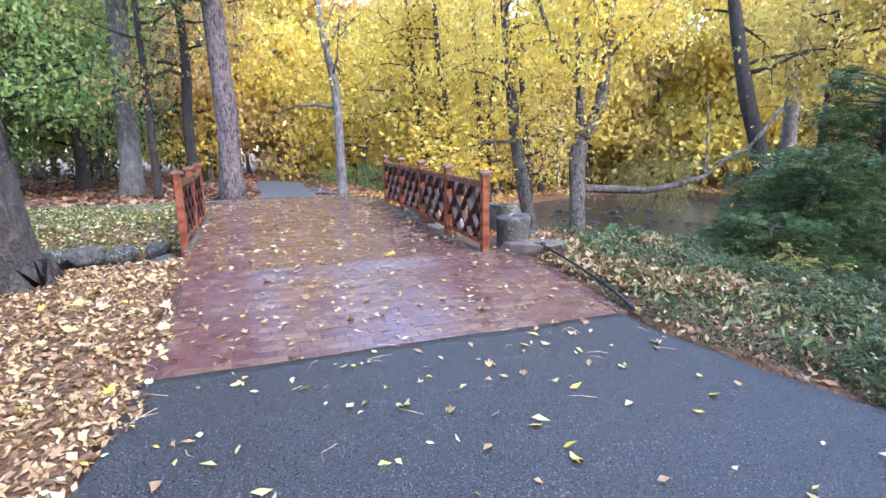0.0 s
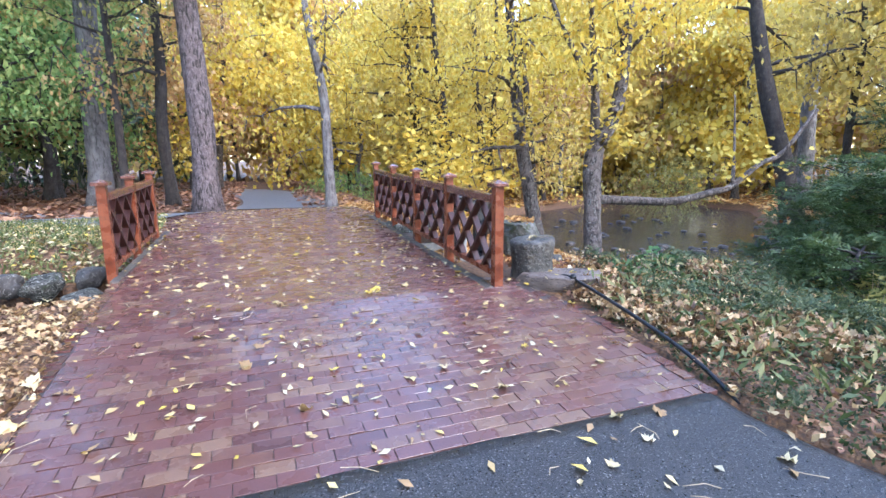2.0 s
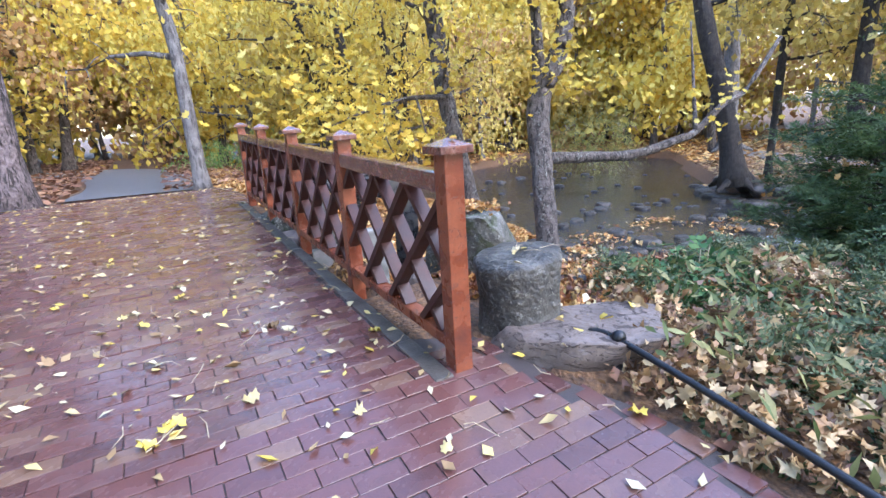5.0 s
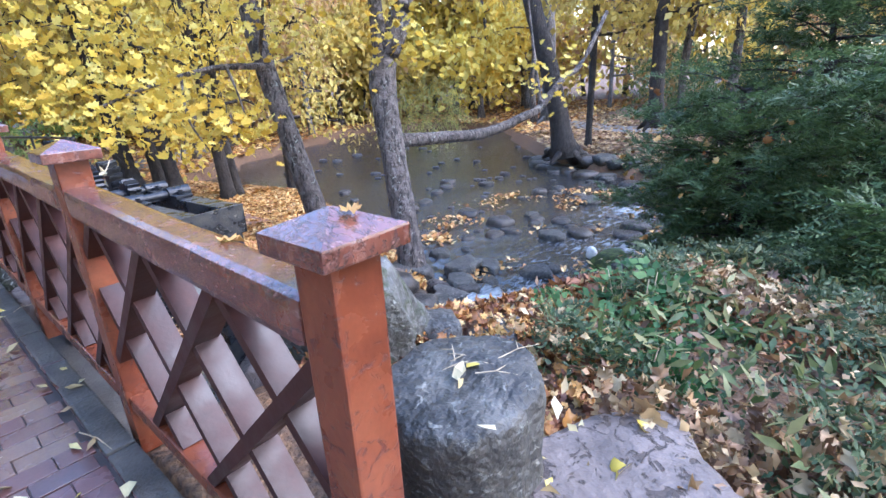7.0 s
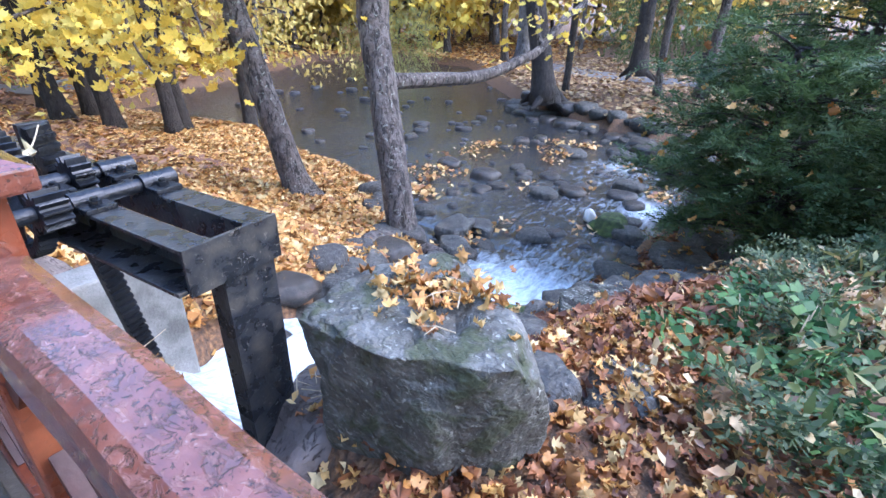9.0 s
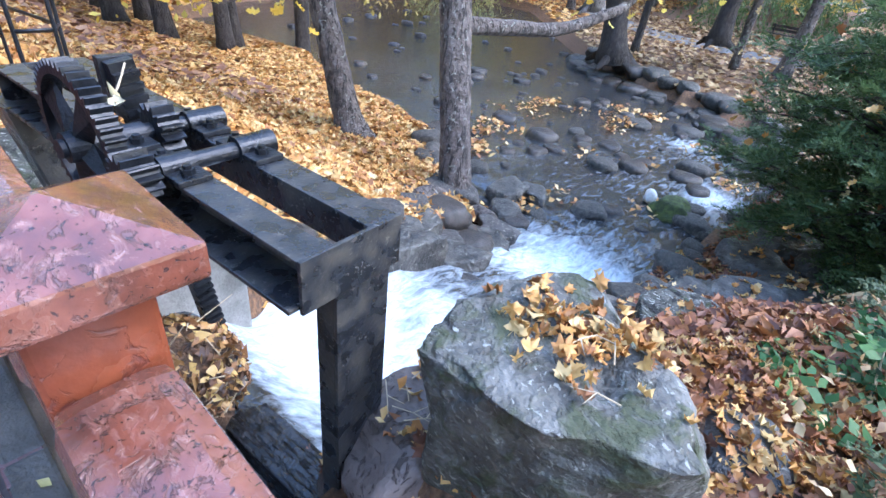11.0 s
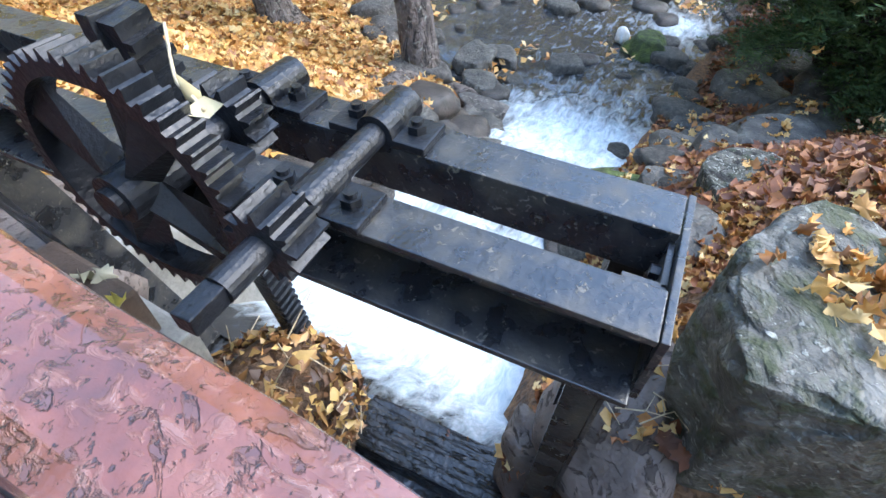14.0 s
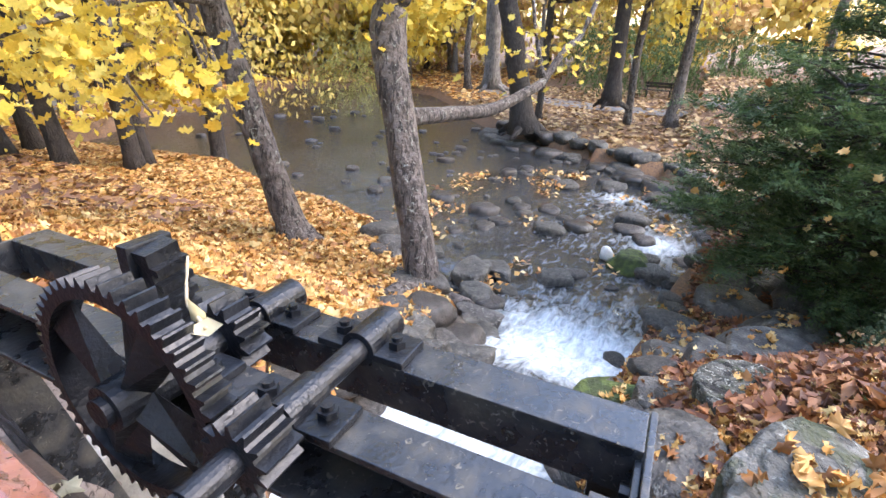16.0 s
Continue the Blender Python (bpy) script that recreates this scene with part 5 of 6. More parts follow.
def sprays(start, way, length, pairs, leaf, width, droop, r):
    """Vertices and faces of feather-like sprays: two rows of leaves along each arching stem."""
    start, way = np.asarray(start, float), np.asarray(way, float)
    m = len(start)
    length = np.broadcast_to(np.asarray(length, float), (m,))
    way = way / np.linalg.norm(way, axis=1, keepdims=True)
    side = np.cross(way, [0.0, 0.0, 1.0]) + r.normal(size=(m, 3)) * 0.3
    side /= np.linalg.norm(side, axis=1, keepdims=True) + 1e-9
    t = np.linspace(0.08, 1, pairs)
    p = start[:, None] + way[:, None] * (t * length[:, None])[:, :, None]
    p[:, :, 2] -= droop * t ** 2 * length[:, None]
    tip = np.stack([way * 0.75 + side, way * 0.75 - side], 1)
    d = tip[:, None] + r.normal(size=(m, pairs, 2, 3)) * 0.22
    d[..., 2] -= droop * 0.6 * t[None, :, None]
    d /= np.linalg.norm(d, axis=3, keepdims=True)
    L = leaf * (0.7 + 0.5 * r.random((m, pairs, 2, 1))) * (1.1 - 0.5 * t[None, :, None, None])
    w = np.cross(d, np.cross(side, way)[:, None, None]) + r.normal(size=d.shape) * 0.25
    w /= np.linalg.norm(w, axis=3, keepdims=True) + 1e-9
    b = np.broadcast_to(p[:, :, None], d.shape)
    V = np.stack([b, b + d * L * 0.45 + w * L * width, b + d * L, b + d * L * 0.45 - w * L * width], 3).reshape(-1, 3)
    k = np.arange(len(V) // 4)[:, None] * 4
    return V, np.concatenate([k + np.array([0, 1, 2]), k + np.array([0, 2, 3])])


def spray_part(name, V, F, base, material, root):
    o = new(name, mesh_of(name, (V - np.asarray(base)).tolist(), F.tolist(), material))
    o.parent = root
    return tagged(o, kind="stuff")


def yew(label, base, stems, seed):
    """stems: (foot, head, reach below, reach above, boughs); tiers of drooping boughs set with sprays."""
    r = np.random.default_rng(seed)
    root = thing("yew_bush", label, "bush", base)
    st, wy, wood = [], [], []
    for foot, head, lo, hi, n in stems:
        foot, head = np.array(foot, float), np.array(head, float)
        P = smooth_path([tuple(foot), tuple((foot + head) / 2 + r.normal(size=3) * 0.12), tuple(head)], 4)
        wood.append(tube_data(P, list(np.linspace(0.11, 0.02, len(P))), 8, 0.1, r))
        for k in range(n):
            f = (k + r.random()) / n
            az = k * 2.4 + r.normal() * 0.3
            reach = (lo + (hi - lo) * f) * (0.55 + 0.6 * r.random())
            o = foot + (head - foot) * (0.1 + 0.9 * f)
            d = np.array([math.cos(az), math.sin(az), 0.1 + 0.5 * r.random()])
            u = np.linspace(0, 1, 7)
            B = o + d * (u * reach)[:, None] + np.array([0, 0, -0.28 * reach]) * (u ** 2)[:, None]
            wood.append(tube_data([Vector(q) for q in B], list(np.linspace(0.022, 0.004, 7)), 5))
            m = int(16 + 15 * reach)
            v = 0.25 + 0.75 * r.random(m) ** 0.7
            q = o + d * (v * reach)[:, None] + np.array([0, 0, -0.28 * reach]) * (v ** 2)[:, None]
            sd = np.where(r.random(m) < 0.5, 1, -1)[:, None] * np.array([-d[1], d[0], 0])
            st.append(q + r.normal(size=(m, 3)) * 0.05)
            wy.append(d * 0.7 + sd * (0.25 + 0.8 * r.random((m, 1))) + r.normal(size=(m, 3)) * 0.4 + np.array([0, 0, 0.3]))
    st, wy = np.concatenate(st), np.concatenate(wy)
    V, F = sprays(st, wy, 0.22 + 0.24 * r.random(len(st)), 10, 0.085, 0.15, 0.45, r)
    spray_part("foliage", V, F, base, M["yew"], root)
    V, F = join_data(wood)
    b = new("stem", mesh_of("stem", [v - Vector(base) for v in V], F, M["bark_dark"], True))
    b.parent = root


yew("dark green yew with tiers of drooping sprays above the creek", (10.3, 6.2, -1.7),
    [((10.2, 6.4, -1.9), (10.1, 6.6, 1.0), 2.2, 1.1, 92), ((8.3, 4.9, -1.2), (8.3, 5.0, 1.3), 1.5, 0.8, 78), ((6.9, 4.6, -1.0), (6.9, 4.7, 0.25), 1.1, 0.6, 46), ((9.5, 6.1, -1.6), (9.1, 6.3, 0.1), 1.4, 0.9, 46), ((11.5, 5.6, -1.7), (11.3, 5.9, 2.8), 2.3, 1.0, 100), ((12.9, 4.4, -1.7), (12.6, 4.8, 4.6), 2.2, 1.0, 80)], 81)
p = blob(15, (10.0, 6.4, -0.1), (1.1, 1.0, 0.7), 170)
litter("leaf_litter", "yellow leaves caught in the yew sprays", "litter_orange", p, 0.1, MAPLE, 0.9, 37)


def leafy_shrub(label, foot, spread, n, leaf, seed, material="shrub"):
    """Arching stems that carry pinnate sprays of rounded glossy leaves."""
    r = np.random.default_rng(seed)
    root = thing("shrub", label, "shrub", foot)
    st, wy, wood = [], [], []
    for k in range(n):
        az, q = r.random() * 6.283, math.sqrt(r.random())
        e = np.array(foot) + np.array([math.cos(az) * spread[0] * q, math.sin(az) * spread[1] * q, spread[2] * (1.1 - 0.55 * q * q) * (0.6 + 0.45 * r.random())])
        o = np.array(foot) + np.array([math.cos(az), math.sin(az), 0]) * np.array([spread[0], spread[1], 0]) * q * 0.35
        mid = (o + e) / 2 + np.array([0, 0, 0.16 * spread[2]])
        wood.append(tube_data([Vector(o), Vector(mid), Vector(e)], [0.009, 0.006, 0.003], 5))
        for j in range(4):
            t = 0.55 + 0.45 * j / 3
            p = (1 - t) ** 2 * o + 2 * t * (1 - t) * mid + t * t * e
            st.append(p)
            a2 = az + r.normal() * 1.2
            wy.append((math.cos(a2), math.sin(a2), 0.35 * r.normal() + 0.25))
    V, F = sprays(np.array(st), np.array(wy), 0.16 + 0.1 * r.random(len(st)), 4, leaf, 0.36, 0.35, r)
    spray_part("foliage", V, F, foot, M[material], root)
    V, F = join_data(wood)
    b = new("stem", mesh_of("stem", [v - Vector(foot) for v in V], F, M["stem"], True))
    b.parent = root


leafy_shrub("glossy green shrub with pinnate leaves on the bank", (4.95, 6.1, -0.75), (0.8, 0.65, 0.8), 190, 0.08, 82)
leafy_shrub("low green shrub behind the stone slab", (4.25, 5.85, -0.5), (0.42, 0.4, 0.5), 60, 0.075, 86)
leafy_shrub("green shrub under the yew", (6.2, 5.7, -0.9), (0.6, 0.5, 0.65), 70, 0.085, 87)
leafy_shrub("spreading green shrub at the edge of the bank", (6.6, 4.3, -0.7), (0.9, 0.8, 0.7), 90, 0.09, 88, "olive")
bush_fronds("shrub", "green shrub beside the far path", "shrub", [((4.6, 25.5, 0.1), (2.4, 1.2, 0.8), 1)], 500, 0.5, 10, "green", 83, (), 0.14)
bush_fronds("shrub", "dark evergreen shrub on the far bank", "shrub", [((34, 14, 0.6), (3.2, 3.2, 1.9), 1), ((37, 9.5, 0.4), (3, 3, 1.6), 1)], 900, 0.8, 12, "yew", 84, (), 0.22)
bush_fronds("shrub", "olive willow shrub at the pond's edge", "shrub", [((22.5, 24, -0.4), (2.2, 2.2, 1.7), 1)], 420, 0.7, 12, "olive", 85, (), 0.16)


def area_points(seed, n, x0, x1, y0, y1, ok, lift=0.02, dens=None):
    r = np.random.default_rng(seed)
    x, y = x0 + (x1 - x0) * r.random(n), y0 + (y1 - y0) * r.random(n)
    z, _, dc, dp = land(x, y)
    keep = ok(x, y, dc, dp)
    nz = np.array([noise.noise(Vector((a * 1.7, b * 1.7, 0.3))) + 0.5 * noise.noise(Vector((a * 4.3, b * 4.3, 2.3))) for a, b in zip(x[keep], y[keep])])
    return np.stack([x[keep], y[keep], z[keep] + 0.05 * nz + lift + 0.03 * r.random(keep.sum())], 1)


def off_pave(x, y, m=0.03):
    a, b = pave_edges(y)
    return (x < a - m) | (x > b + m) | (y > 18.4)


# low evergreen growth along the path, with leaves caught in it
def patch(p, k, lo):
    """Keeps the points that lie in ragged patches."""
    return p[[noise.noise(Vector((q[0] * k, q[1] * k, 4.4))) > lo for q in p]]


p = area_points(91, 26000, 2.9, 9.0, 0.0, 6.2, lambda x, y, dc, dp: off_pave(x, y, 0.1 + 0.08 * np.sin(y * 5)) & (dc > 0.4) & ~((x < 3.75) & (y > 5.2)), 0.01)
p[:, 2] += np.random.default_rng(3).random(len(p)) ** 1.5 * 0.18 * np.clip((p[:, 0] - pave_edges(p[:, 1])[1]) / 0.5, 0.15, 1)
tagged(new("ivy", leaf_mesh("ivy", p, 0.045, M["ivy"], LENS, 0.8, crumple=0.1)), "dark green ivy covering the ground beside the path", "ivy", kind="stuff")
r_u = np.random.default_rng(33)
p = patch(area_points(133, 15000, 2.95, 9.0, -0.5, 6.3, lambda x, y, dc, dp: off_pave(x, y, 0.22 + 0.1 * np.sin(y * 4)) & (dc > 0.4) & ~((x < 3.9) & (y > 5.2)) & ~((x < 5.6) & (y > 4.4) & (np.sin(x * 5.1) + np.sin(y * 4.3) < 0.7)), 0.02), 0.9, -0.2)
p[:, 2] += 0.24 * r_u.random(len(p)) * np.clip((p[:, 0] - pave_edges(p[:, 1])[1]) / 0.6, 0.2, 1)
V, F = sprays(p, np.stack([r_u.normal(size=len(p)), r_u.normal(size=len(p)) - 0.2, 0.5 + 0.7 * r_u.random(len(p))], 1), 0.16 + 0.2 * r_u.random(len(p)), 8, 0.05, 0.22, 0.5, r_u)
tagged(new("low_evergreen", mesh_of("low_evergreen", V.tolist(), F.tolist(), M["low_green"])), "low blue-green evergreen sprays edging the path", "ground cover", kind="stuff")
p = area_points(92, 3400, 2.75, 7.0, 0.0, 6.6, lambda x, y, dc, dp: off_pave(x, y, 0.0) & ~((x < 3.5) & (y > 5.4)), 0.03)
p[:, 2] += 0.02 + np.random.default_rng(4).random(len(p)) * 0.2 * np.clip((p[:, 0] - pave_edges(p[:, 1])[1]) / 0.6, 0.05, 1)
litter("leaf_litter", "tan fallen leaves caught in the low growth", "litter", p, 0.06, LENS, 0.7, 5)
p = patch(area_points(134, 4400, 3.0, 6.0, 3.2, 6.3, lambda x, y, dc, dp: off_pave(x, y, 0.02) & ~((x < 3.5) & (y > 5.4)), 0.06), 1.1, 0.0)
p[:, 2] += 0.16 * np.random.default_rng(14).random(len(p)) * np.clip((p[:, 0] - 3.0) / 0.7, 0.1, 1)
litter("leaf_litter", "curled tan maple leaves heaped in the low growth", "litter", p, 0.085, MAPLE, 0.7, 35)
p = area_points(132, 1500, 3.1, 6.5, 1.5, 6.2, lambda x, y, dc, dp: off_pave(x, y, 0.2) & (dc > 0.4) & ~((x < 4.0) & (y > 5.2)), 0.12)
p[:, 2] += np.random.default_rng(8).random(len(p)) * 0.15
tagged(new("grass", leaf_mesh("grass", p, 0.14, M["grass"], NEEDLE, 0.8)), "yellow-green blades standing in the low growth", "grass", kind="stuff")
# left bank
p = area_points(93, 34000, -7.5, -1.3, -1.0, 7.4, lambda x, y, dc, dp: off_pave(x, y, -0.1 + 0.06 * np.sin(y * 4)) & (dp > 0.05), 0.008)
litter("leaf_litter", "thick carpet of tan and brown fallen leaves by the path", "litter", p, 0.066, LENS, 0.5, 6)
p = area_points(94, 500, -7.5, -1.3, 0.0, 7.4, lambda x, y, dc, dp: off_pave(x, y, -0.1) & (dp > 0.05), 0.03)
litter("leaf_litter", "bright yellow maple leaves on the tan carpet", "litter_pale", p, 0.1, MAPLE, 0.4, 7)
p = area_points(95, 9000, -9, -1.9, 9.2, 14.5, lambda x, y, dc, dp: off_pave(x, y, 0.0) & (dp > 0.05), 0.0)
tagged(new("grass", leaf_mesh("grass", p + np.array([0, 0, 0.03]), 0.14, M["grass"], NEEDLE, 1.0)), "short park grass between the fallen leaves", "grass", kind="stuff")
p = area_points(96, 6000, -9, -1.9, 9.2, 14.5, lambda x, y, dc, dp: off_pave(x, y, 0.0) & (dp > 0.05), 0.03)
litter("leaf_litter", "pale yellow leaves scattered over the grass", "litter_pale", p, 0.1, LENS, 0.35, 8)
# thinner leaves farther from the path
p = area_points(135, 9000, -16, -1.4, -12, 8.5, lambda x, y, dc, dp: off_pave(x, y, 0.0) & (dp > 0.05), 0.015)
litter("leaf_litter", "tan leaves thinning out away from the path", "litter", p, 0.1, LENS, 0.4, 39)
p = area_points(136, 9000, 3.0, 16, -12, 5.5, lambda x, y, dc, dp: off_pave(x, y, 0.0) & (dc > 0.4), 0.015)
litter("leaf_litter", "brown leaves on the soil beside the low growth", "litter_rust", p, 0.1, LENS, 0.4, 40)
# orange bank beyond the hoist
p = area_points(97, 84000, 2.5, 11.5, 9.6, 26, lambda x, y, dc, dp: (dc > -0.05) & (y > 9.6), 0.01)
litter("leaf_litter", "deep carpet of orange maple leaves on the creek bank", "litter_orange", p, 0.12, DIAMOND, 0.35, 9)
p = area_points(98, 3500, 2.5, 9.5, 9.6, 16, lambda x, y, dc, dp: (dc > 0.0) & (y > 9.6), 0.04)
litter("leaf_litter", "curled golden maple leaves on the creek bank", "litter_orange", p, 0.13, MAPLE, 0.5, 10)
p = area_points(99, 13000, 3.0, 9.0, 5.8, 8.3, lambda x, y, dc, dp: (dc > -0.02) & off_pave(x, y, 0.05), 0.02)
p = p[(p[:, 0] > 4.4) | (np.random.default_rng(1).random(len(p)) < 0.75)][:12500]
litter("leaf_litter", "orange leaves between the rocks below the bridge", "litter_orange", p[::2], 0.075, MAPLE, 0.6, 11)
r_b = np.random.default_rng(62)
pts = []
for ob in [o for o in bpy.data.objects if o.name.startswith("boulder") and o.location.x > 4.0 and o.location.y < 8.2]:
    top = max(v.co.z for v in ob.data.vertices)
    wide = max(v.co.x for v in ob.data.vertices)
    q = r_b.normal(size=(26, 2)) * wide * 0.36
    pts.append(np.stack([ob.location.x + q[:, 0], ob.location.y + q[:, 1], ob.location.z + top + 0.012 - 0.35 * (q ** 2).sum(1) / wide], 1))
litter("leaf_litter", "orange leaves lying on the bank boulders", "litter_orange", np.concatenate(pts), 0.085, MAPLE, 0.5, 38)
litter("leaf_litter", "rust-brown leaves between the rocks below the bridge", "litter_red", p[1::2], 0.075, MAPLE, 0.6, 26)
p = area_points(131, 10000, 5.0, 13.0, 4.5, 7.7, lambda x, y, dc, dp: (dc > 0.0), 0.05)
litter("leaf_litter", "rust-red leaves in the shade under the yew", "litter_red", p, 0.11, LENS, 0.5, 27)
p = area_points(100, 12000, 12, 36, 3, 20, lambda x, y, dc, dp: dc > 0.2, 0.02)
litter("leaf_litter", "brown and orange leaves on the far bank", "litter", p, 0.24, DIAMOND, 0.3, 12)
p = area_points(102, 15000, 9, 46, 20, 46, lambda x, y, dc, dp: dc > 0.2, 0.02)
litter("leaf_litter", "golden leaves on the slope behind the creek", "litter_orange", p, 0.3, DIAMOND, 0.3, 36)
p = area_points(101, 24000, -24, 8, 15, 44, lambda x, y, dc, dp: off_pave(x, y, 0.0) & (np.abs(x - 0.2) > 1.1), 0.03)
litter("leaf_litter", "rust-brown leaves under the trees", "litter_rust", p, 0.24, DIAMOND, 0.3, 13)


r_c = np.random.default_rng(61)
pts = []
while len(pts) < 30:
    x, y = 6.5 + 10 * r_c.random(), 7.4 + 7 * r_c.random()
    d = float(signed(CREEK, np.array(x), np.array(y)))
    if d < -0.15 and not (x < 9.3 and abs(y - 8.9) < 1.0):
        m = int(8 + 40 * r_c.random())
        pts.append(np.stack([x + r_c.normal(size=m) * 0.22, y + r_c.normal(size=m) * 0.2, np.full(m, float(np.interp(x, *WLX)) + 0.05) + 0.05 * r_c.random(m)], 1))
litter("leaf_litter", "orange leaves caught between the creek stones", "litter_orange", np.concatenate(pts), 0.13, DIAMOND, 0.4, 24)


def paved_points(seed, n, y0, y1, lift=0.006):
    r = np.random.default_rng(seed)
    y = y0 + (y1 - y0) * r.random(n)
    a, b = pave_edges(y)
    x = a + (b - a) * r.random(n)
    return np.stack([x, y, gy(y) + lift + 0.004 * r.random(n)], 1)


litter("fallen_leaves", "pale yellow leaves lying on wet asphalt", "litter_pale", paved_points(110, 230, -2, 3.2, 0.016), 0.08, LENS, 0.16, 14)
litter("fallen_leaves", "pale narrow leaves lying on wet brick", "litter_pale", paved_points(111, 1500, 3.2, 17, 0.012), 0.068, LENS, 0.2, 15)
litter("fallen_leaves", "yellow maple leaves lying on wet brick", "litter_pale", paved_points(112, 110, 2.0, 12, 0.016), 0.085, MAPLE, 0.2, 16)


def twigs():
    r = np.random.default_rng(17)
    ch = []
    for q in paved_points(113, 110, 1.5, 11, 0.012):
        a, L = r.random() * 6.28, 0.08 + 0.16 * r.random()
        d = Vector((math.cos(a), math.sin(a), 0)) * L
        m = Vector(q) + d * 0.5 + Vector(r.normal(size=3) * 0.02)
        m.z = q[2] + 0.008
        e = Vector(q) + d
        e.z = float(gy(e.y)) + 0.012
        ch.append(tube_data([Vector(q), m, e], [0.003, 0.0028, 0.0015], 4))
    V, F = join_data(ch)
    tagged(new("leaf_stems", mesh_of("leaf_stems", V, F, M["stem"])), "dry pale leaf stems scattered on the paving", "stems", kind="stuff")


twigs()


# ---- small things by the hoist and the corner ----
def leaf_pile():
    root = thing("leaf_pile", "matted heap of brown leaves and stems against the gate", "leaf pile", (2.8, 8.62, -0.7))
    bm = rock_bm(4.7, 0.3, 0.3, 0.3, 0.0, 3, 0.2)
    bmesh.ops.translate(bm, verts=bm.verts, vec=(0, 0, 0.28))
    part("mound", bm, mat("matted_leaves", (0.12, 0.07, 0.04), 0.7, var=[(0.05, 0.03, 0.02), (0.2, 0.11, 0.05)], scale=25, bump=1, bscale=60, dist=0.02), root, "", True)
    r = np.random.default_rng(18)
    u = r.normal(size=(900, 3))
    u[:, 2] = np.abs(u[:, 2]) * 0.9
    u /= np.linalg.norm(u, axis=1, keepdims=True)
    pos = u * 0.31 + np.array([0, 0, 0.28])
    c = new("leaves", leaf_mesh("leaves", pos, 0.06 * (0.5 + 0.8 * r.random(900)), M["litter_pile"], LENS, 0.6, r, normals=u, crumple=0.14))
    c.parent = root
    ch = []
    for q in pos[:70]:
        e = Vector(q) + Vector(r.normal(size=3)) * 0.07
        ch.append(tube_data([Vector(q), e], [0.003, 0.002], 4))
    V, F = join_data(ch)
    s = new("stems", mesh_of("stems", V, F, M["stem"]))
    s.parent = root
    tagged(s, kind="stuff")
    tagged(c, kind="stuff")


leaf_pile()


def leaf_thing(pos, size, m, shape, n, spread, seed, label, flat=0.55):
    r = np.random.default_rng(seed)
    p = np.array(pos) + r.normal(size=(n, 3)) * np.array(spread)
    o = new("fallen_leaves", leaf_mesh("fallen_leaves", p, size * (0.6 + 0.7 * r.random(n)), M[m], shape, flat, r, crumple=0.12 if flat > 0.1 else 0.03))
    return tagged(o, label, "leaves", kind="stuff")


leaf_thing((3.45, 7.16, 0.545), 0.055, "litter_orange", MAPLE, 130, (0.1, 0.12, 0.012), 19, "orange leaves in the hollow of the large boulder")
leaf_thing((3.36, 7.55, 0.03), 0.07, "litter_orange", LENS, 80, (0.1, 0.08, 0.02), 20, "leaves heaped beside the gate post")
leaf_thing((3.2, 5.68, 0.1), 0.09, "litter_pale", LENS, 22, (0.2, 0.15, 0.01), 21, "pale leaves on the stone slab")
GEAR_LEAF = [(2.86, 8.5, 1.02), (2.83, 8.47, 0.985), (2.8, 8.43, 0.965), (2.775, 8.37, 0.975), (2.765, 8.33, 0.965)]
leaf_thing((2.385, 8.2, 1.125), 0.1, "litter_pale", LENS, 1, (0, 0, 0), 22, "yellow leaf lying on the railing", 0.1)


leaf_thing((2.99, 5.97, 0.492), 0.07, "litter_pale", LENS, 5, (0.11, 0.1, 0.002), 29, "pale leaves on the flat-topped rock")
leaf_thing((2.405, 5.71, 1.187), 0.05, "litter_orange", MAPLE, 1, (0, 0, 0), 30, "wet orange leaf stuck to the post cap", 0.04)
leaf_thing((2.42, 6.2, 1.05), 0.065, "litter_orange", MAPLE, 1, (0, 0, 0), 31, "orange maple leaf lying on the top rail", 0.08)
leaf_thing((2.62, 9.0, 0.215), 0.1, "litter_pale", MAPLE, 3, (0.06, 0.12, 0.004), 32, "yellow maple leaves on the stone block")


def rock_twigs():
    """Dry sprigs lying on the rocks beside the bridge."""
    r = np.random.default_rng(43)
    for (x, y, z), n, w, label in (((2.99, 5.97, 0.485), 6, 0.1, "pale dry sprigs lying on the flat-topped rock"), ((3.41, 7.09, 0.55), 4, 0.12, "pale dry sprigs lying on the large boulder"), ((3.25, 7.52, 0.08), 9, 0.12, "dry stems caught beside the gate post")):
        ch = []
        for k in range(n):
            p = Vector((x + r.normal() * w * 0.7, y + r.normal() * w * 0.6, z + 0.004 * r.random()))
            a = r.random() * 6.28
            d = Vector((math.cos(a), math.sin(a), 0.0)) * (0.08 + 0.1 * r.random())
            ch.append(tube_data([p, p + d * 0.5 + Vector((0, 0, 0.012)), p + d], [0.0024, 0.002, 0.001], 5))
            ch.append(tube_data([p + d * 0.5 + Vector((0, 0, 0.012)), p + d * 0.7 + Vector((-d.y, d.x, 0.01)) * 0.35], [0.0024, 0.001], 4))
        V, F = join_data(ch)
        tagged(new("twigs", mesh_of("twigs", V, F, M["stem"])), label, "twigs", kind="stuff")


rock_twigs()


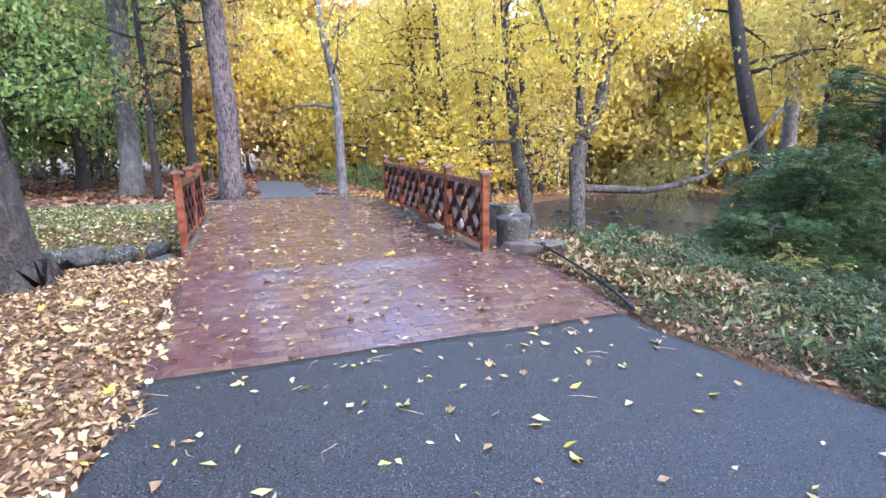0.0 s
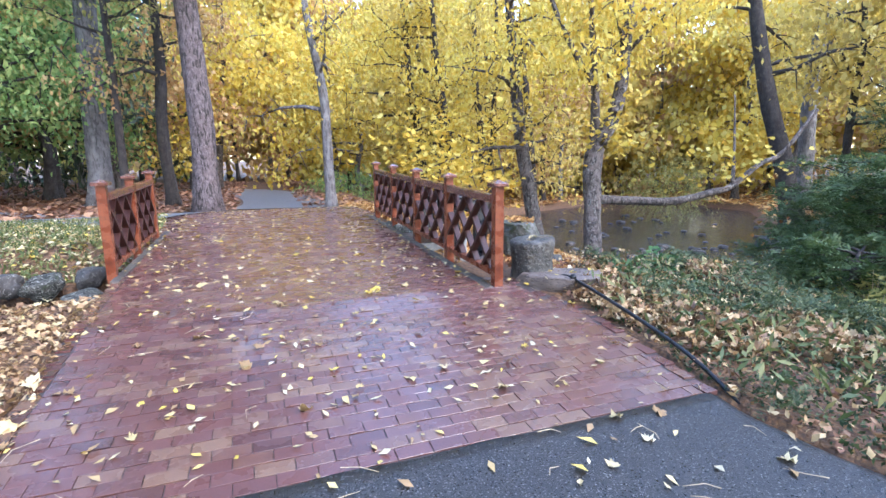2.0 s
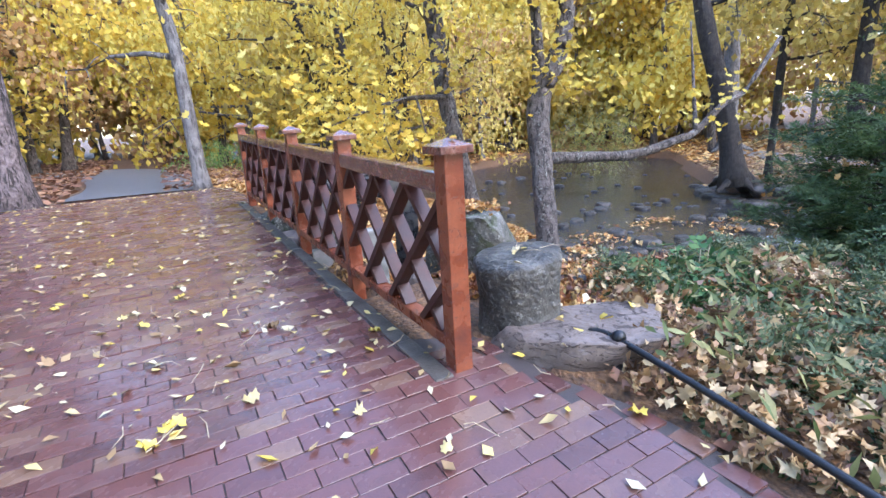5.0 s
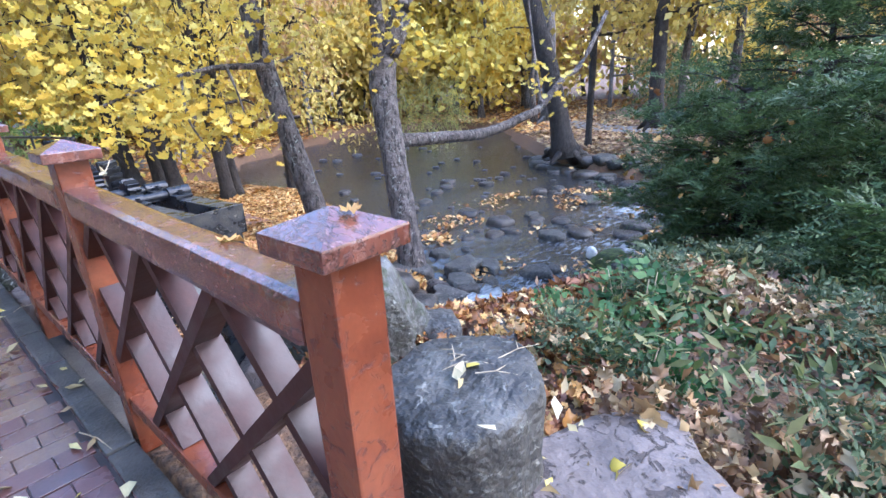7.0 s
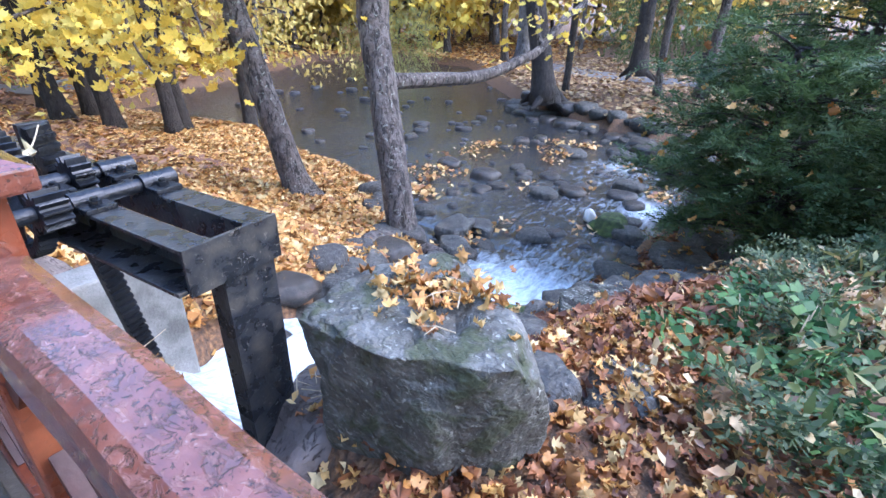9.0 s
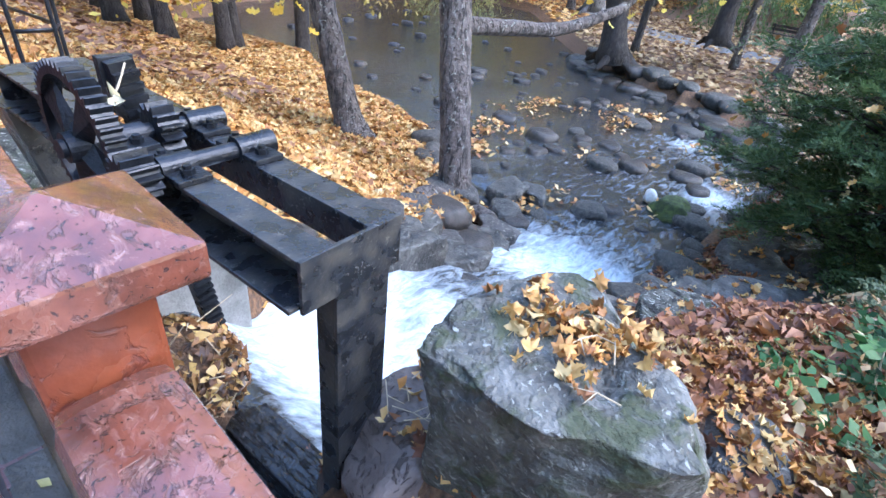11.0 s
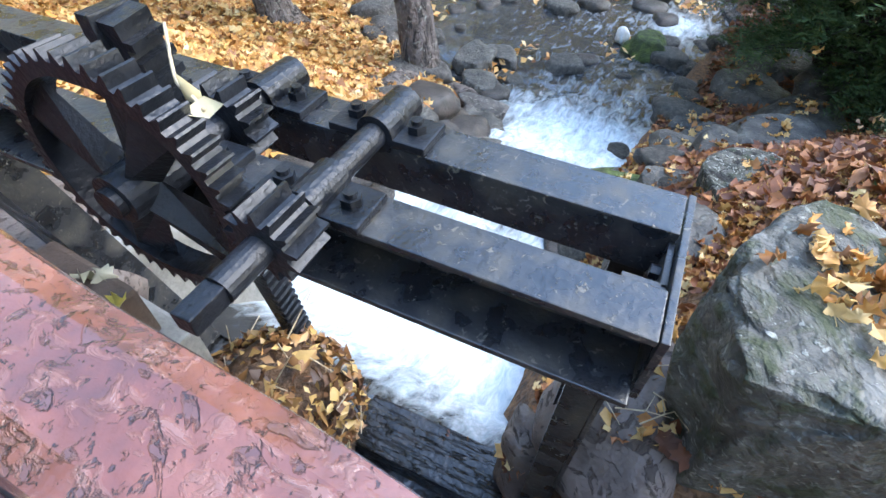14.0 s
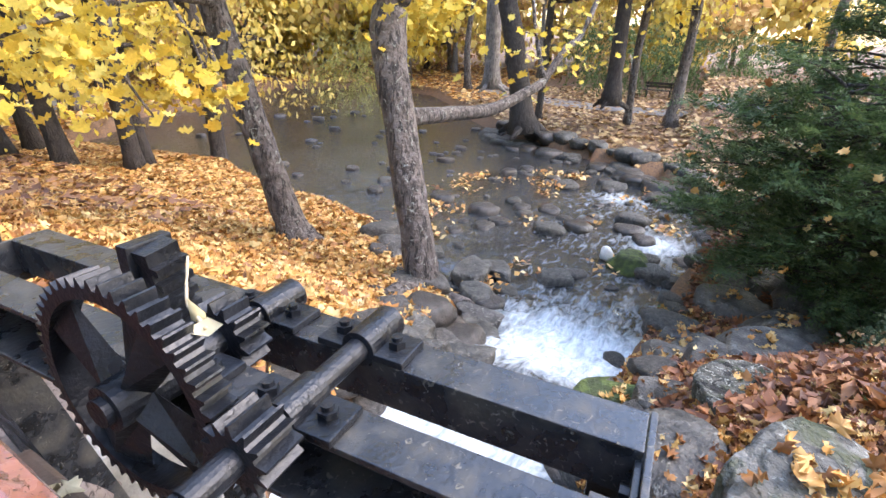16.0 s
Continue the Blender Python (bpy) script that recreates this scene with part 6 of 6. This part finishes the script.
def gear_stalk():
    """A wilted leaf on its long stalk, draped over the gear teeth."""
    root = thing("wilted_leaf", "wilted yellow leaf on a long pale stalk draped over the gear", "leaf", GEAR_LEAF[0])
    o = Vector(GEAR_LEAF[0])
    P = smooth_path([Vector(q) - o for q in GEAR_LEAF], 4)
    V, F = tube_data(P, list(np.linspace(0.0028, 0.004, len(P))), 6)
    st = new("stalk", mesh_of("stalk", V, F, M["stem"], True))
    st.parent = root
    r = np.random.default_rng(44)
    lf = new("blade", leaf_mesh("blade", [P[-1] - Vector((0, 0, 0.0)), P[-4]], np.array([0.07, 0.055]), M["litter_pale"], LENS, 0.7, r, crumple=0.15))
    lf.parent = root


gear_stalk()


def low_pipe():
    root = thing("low_pipe_rail", "low black iron pipe rail on short posts at the path edge", "rail", (3.13, 5.33, -0.05))
    o = Vector((3.13, 5.33, -0.05))
    for k, (x, y) in enumerate(((3.13, 5.33),)):
        z = float(gy(y)) - 0.05
        bm = cyl(bmesh.new(), (x, y, z - 0.1), (x, y, z + 0.2), 0.028, n=12)
        bmesh.ops.create_uvsphere(bm, u_segments=12, v_segments=8, radius=0.04, matrix=Matrix.Translation((x, y, z + 0.22)))
        bmesh.ops.translate(bm, verts=bm.verts, vec=-o)
        part("post", bm, M["black"], root, "", True)
    pts = [(3.09, 5.5, 0.1), (3.13, 5.33, 0.1), (3.08, 4.4, 0.0), (3.02, 3.6, -0.12), (3.0, 3.1, -0.3)]
    P = smooth_path(pts, 4)
    V, F = tube_data(P, [0.018] * len(P), 8)
    t = new("pipe", mesh_of("pipe", [v - o for v in V], F, M["black"], True))
    t.parent = root


low_pipe()


def iron_fence():
    root = thing("iron_fence", "thin black iron fence on the far abutment", "fence", (2.9, 10.0, 0.1))
    o = Vector((2.9, 10.0, 0.1))
    for x, y in ((2.98, 10.6), (3.18, 10.6), (3.24, 10.75), (3.08, 11.6), (2.78, 12.6)):
        part("bar", cyl(bmesh.new(), Vector((x, y, -0.1)) - o, Vector((x, y, 1.04)) - o, 0.012, n=8), M["black"], root)
    for z in (1.02, 0.7):
        V, F = tube_data([Vector((2.98, 10.6, z)) - o, Vector((3.18, 10.6, z)) - o, Vector((3.24, 10.75, z)) - o, Vector((3.08, 11.6, z)) - o, Vector((2.78, 12.6, z)) - o], [0.012] * 5, 8)
        t = new("rail", mesh_of("rail", V, F, M["black"], True))
        t.parent = root


iron_fence()


def bench():
    x, y = 32.5, 11.6
    z = on_land(x, y)
    root = thing("park_bench", "small dark park bench on the far leafy bank", "bench", (x, y, z))
    for k in range(3):
        part("plank", box(bmesh.new(), -0.2 + 0.14 * k, -0.08 + 0.14 * k, -0.75, 0.75, 0.42, 0.46, 0.005), M["bark_dark"], root)
    for k in range(2):
        part("back_plank", box(bmesh.new(), 0.24, 0.27, -0.75, 0.75, 0.55 + 0.16 * k, 0.67 + 0.16 * k, 0.005), M["bark_dark"], root)
    for yy in (-0.6, 0.6):
        bm = box(bmesh.new(), -0.2, 0.22, yy - 0.03, yy + 0.03, 0.36, 0.42)
        box(bm, -0.18, -0.13, yy - 0.03, yy + 0.03, 0, 0.36)
        box(bm, 0.19, 0.24, yy - 0.03, yy + 0.03, 0, 0.85)
        part("leg", bm, M["black"], root)


bench()


# ---- paving bricks ----
def brick_mesh(name, w, d, h=0.03, c=0.0014, z=0.0):
    a, b = w / 2, d / 2
    V = [(-a, -b, -h), (a, -b, -h), (a, b, -h), (-a, b, -h), (-a, -b, -c), (a, -b, -c), (a, b, -c), (-a, b, -c), (-a + c, -b + c, 0), (a - c, -b + c, 0), (a - c, b - c, 0), (-a + c, b - c, 0)]
    F = [(0, 1, 5, 4), (1, 2, 6, 5), (2, 3, 7, 6), (3, 0, 4, 7), (4, 5, 9, 8), (5, 6, 10, 9), (6, 7, 11, 10), (7, 4, 8, 11), (8, 9, 10, 11)]
    return V, F


def bricks():
    r = np.random.default_rng(23)
    W, Dp, J = 0.213, 0.106, 0.005
    full, full_f = brick_mesh("brick", W - J, Dp - J)
    head, head_f = brick_mesh("brick", Dp - J, W - J)
    m_full, m_head = mesh_of("brick", full, full_f, M["brick"]), mesh_of("brick", head, head_f, M["brick"])
    rest = []
    row, y = 0, 3.27
    while y < 18.3:
        a, b = pave_edges(y)
        lo, hi = a + 0.12, b - 0.12
        x = lo + (0 if row % 2 else -W / 2) + W / 2
        while x - W / 2 < hi:
            x0, x1 = max(x - W / 2, lo), min(x + W / 2, hi)
            if x1 - x0 > 0.04:
                z = float(gy(y)) + 0.004 * r.normal() * 0.6
                tilt = (gy(y + 0.05) - gy(y - 0.05)) / 0.1
                near = 4.55 < y < 6.75 and 0.25 < x < 2.15 and x1 - x0 > W * 0.98
                m = pose((x0 + x1) / 2, y, z, math.degrees(math.atan(tilt)) + r.normal() * 0.25, r.normal() * 0.25, r.normal() * 0.5)
                if near:
                    ob = new("brick", m_full)
                    ob.parent = brick_bed
                    ob.matrix_world = m
                else:
                    s = Matrix.Diagonal(((x1 - x0) / W, 1, 1, 1))
                    rest.append(([m @ s @ Vector(v) for v in full], full_f))
            x += W
        y += Dp
        row += 1
    for side in (0, 1):
        y = 3.3
        while y < 18.3:
            x = pave_edges(y)[side] + (0.056 if side == 0 else -0.056)
            if side == 0 or not 5.55 < y < 5.8:
                m = pose(x, y, float(gy(y)) + 0.002 * r.normal(), r.normal() * 0.5, r.normal() * 0.5, r.normal() * 0.8)
                rest.append(([m @ Vector(v) for v in head], head_f))
            y += W
    V, F = join_data(rest)
    ob = new("brick_rows", mesh_of("brick_rows", V, F, M["brick_far"]))
    ob.parent = brick_bed
    tagged(ob, "wet red-brown paving bricks in rows", kind="stuff")


bricks()
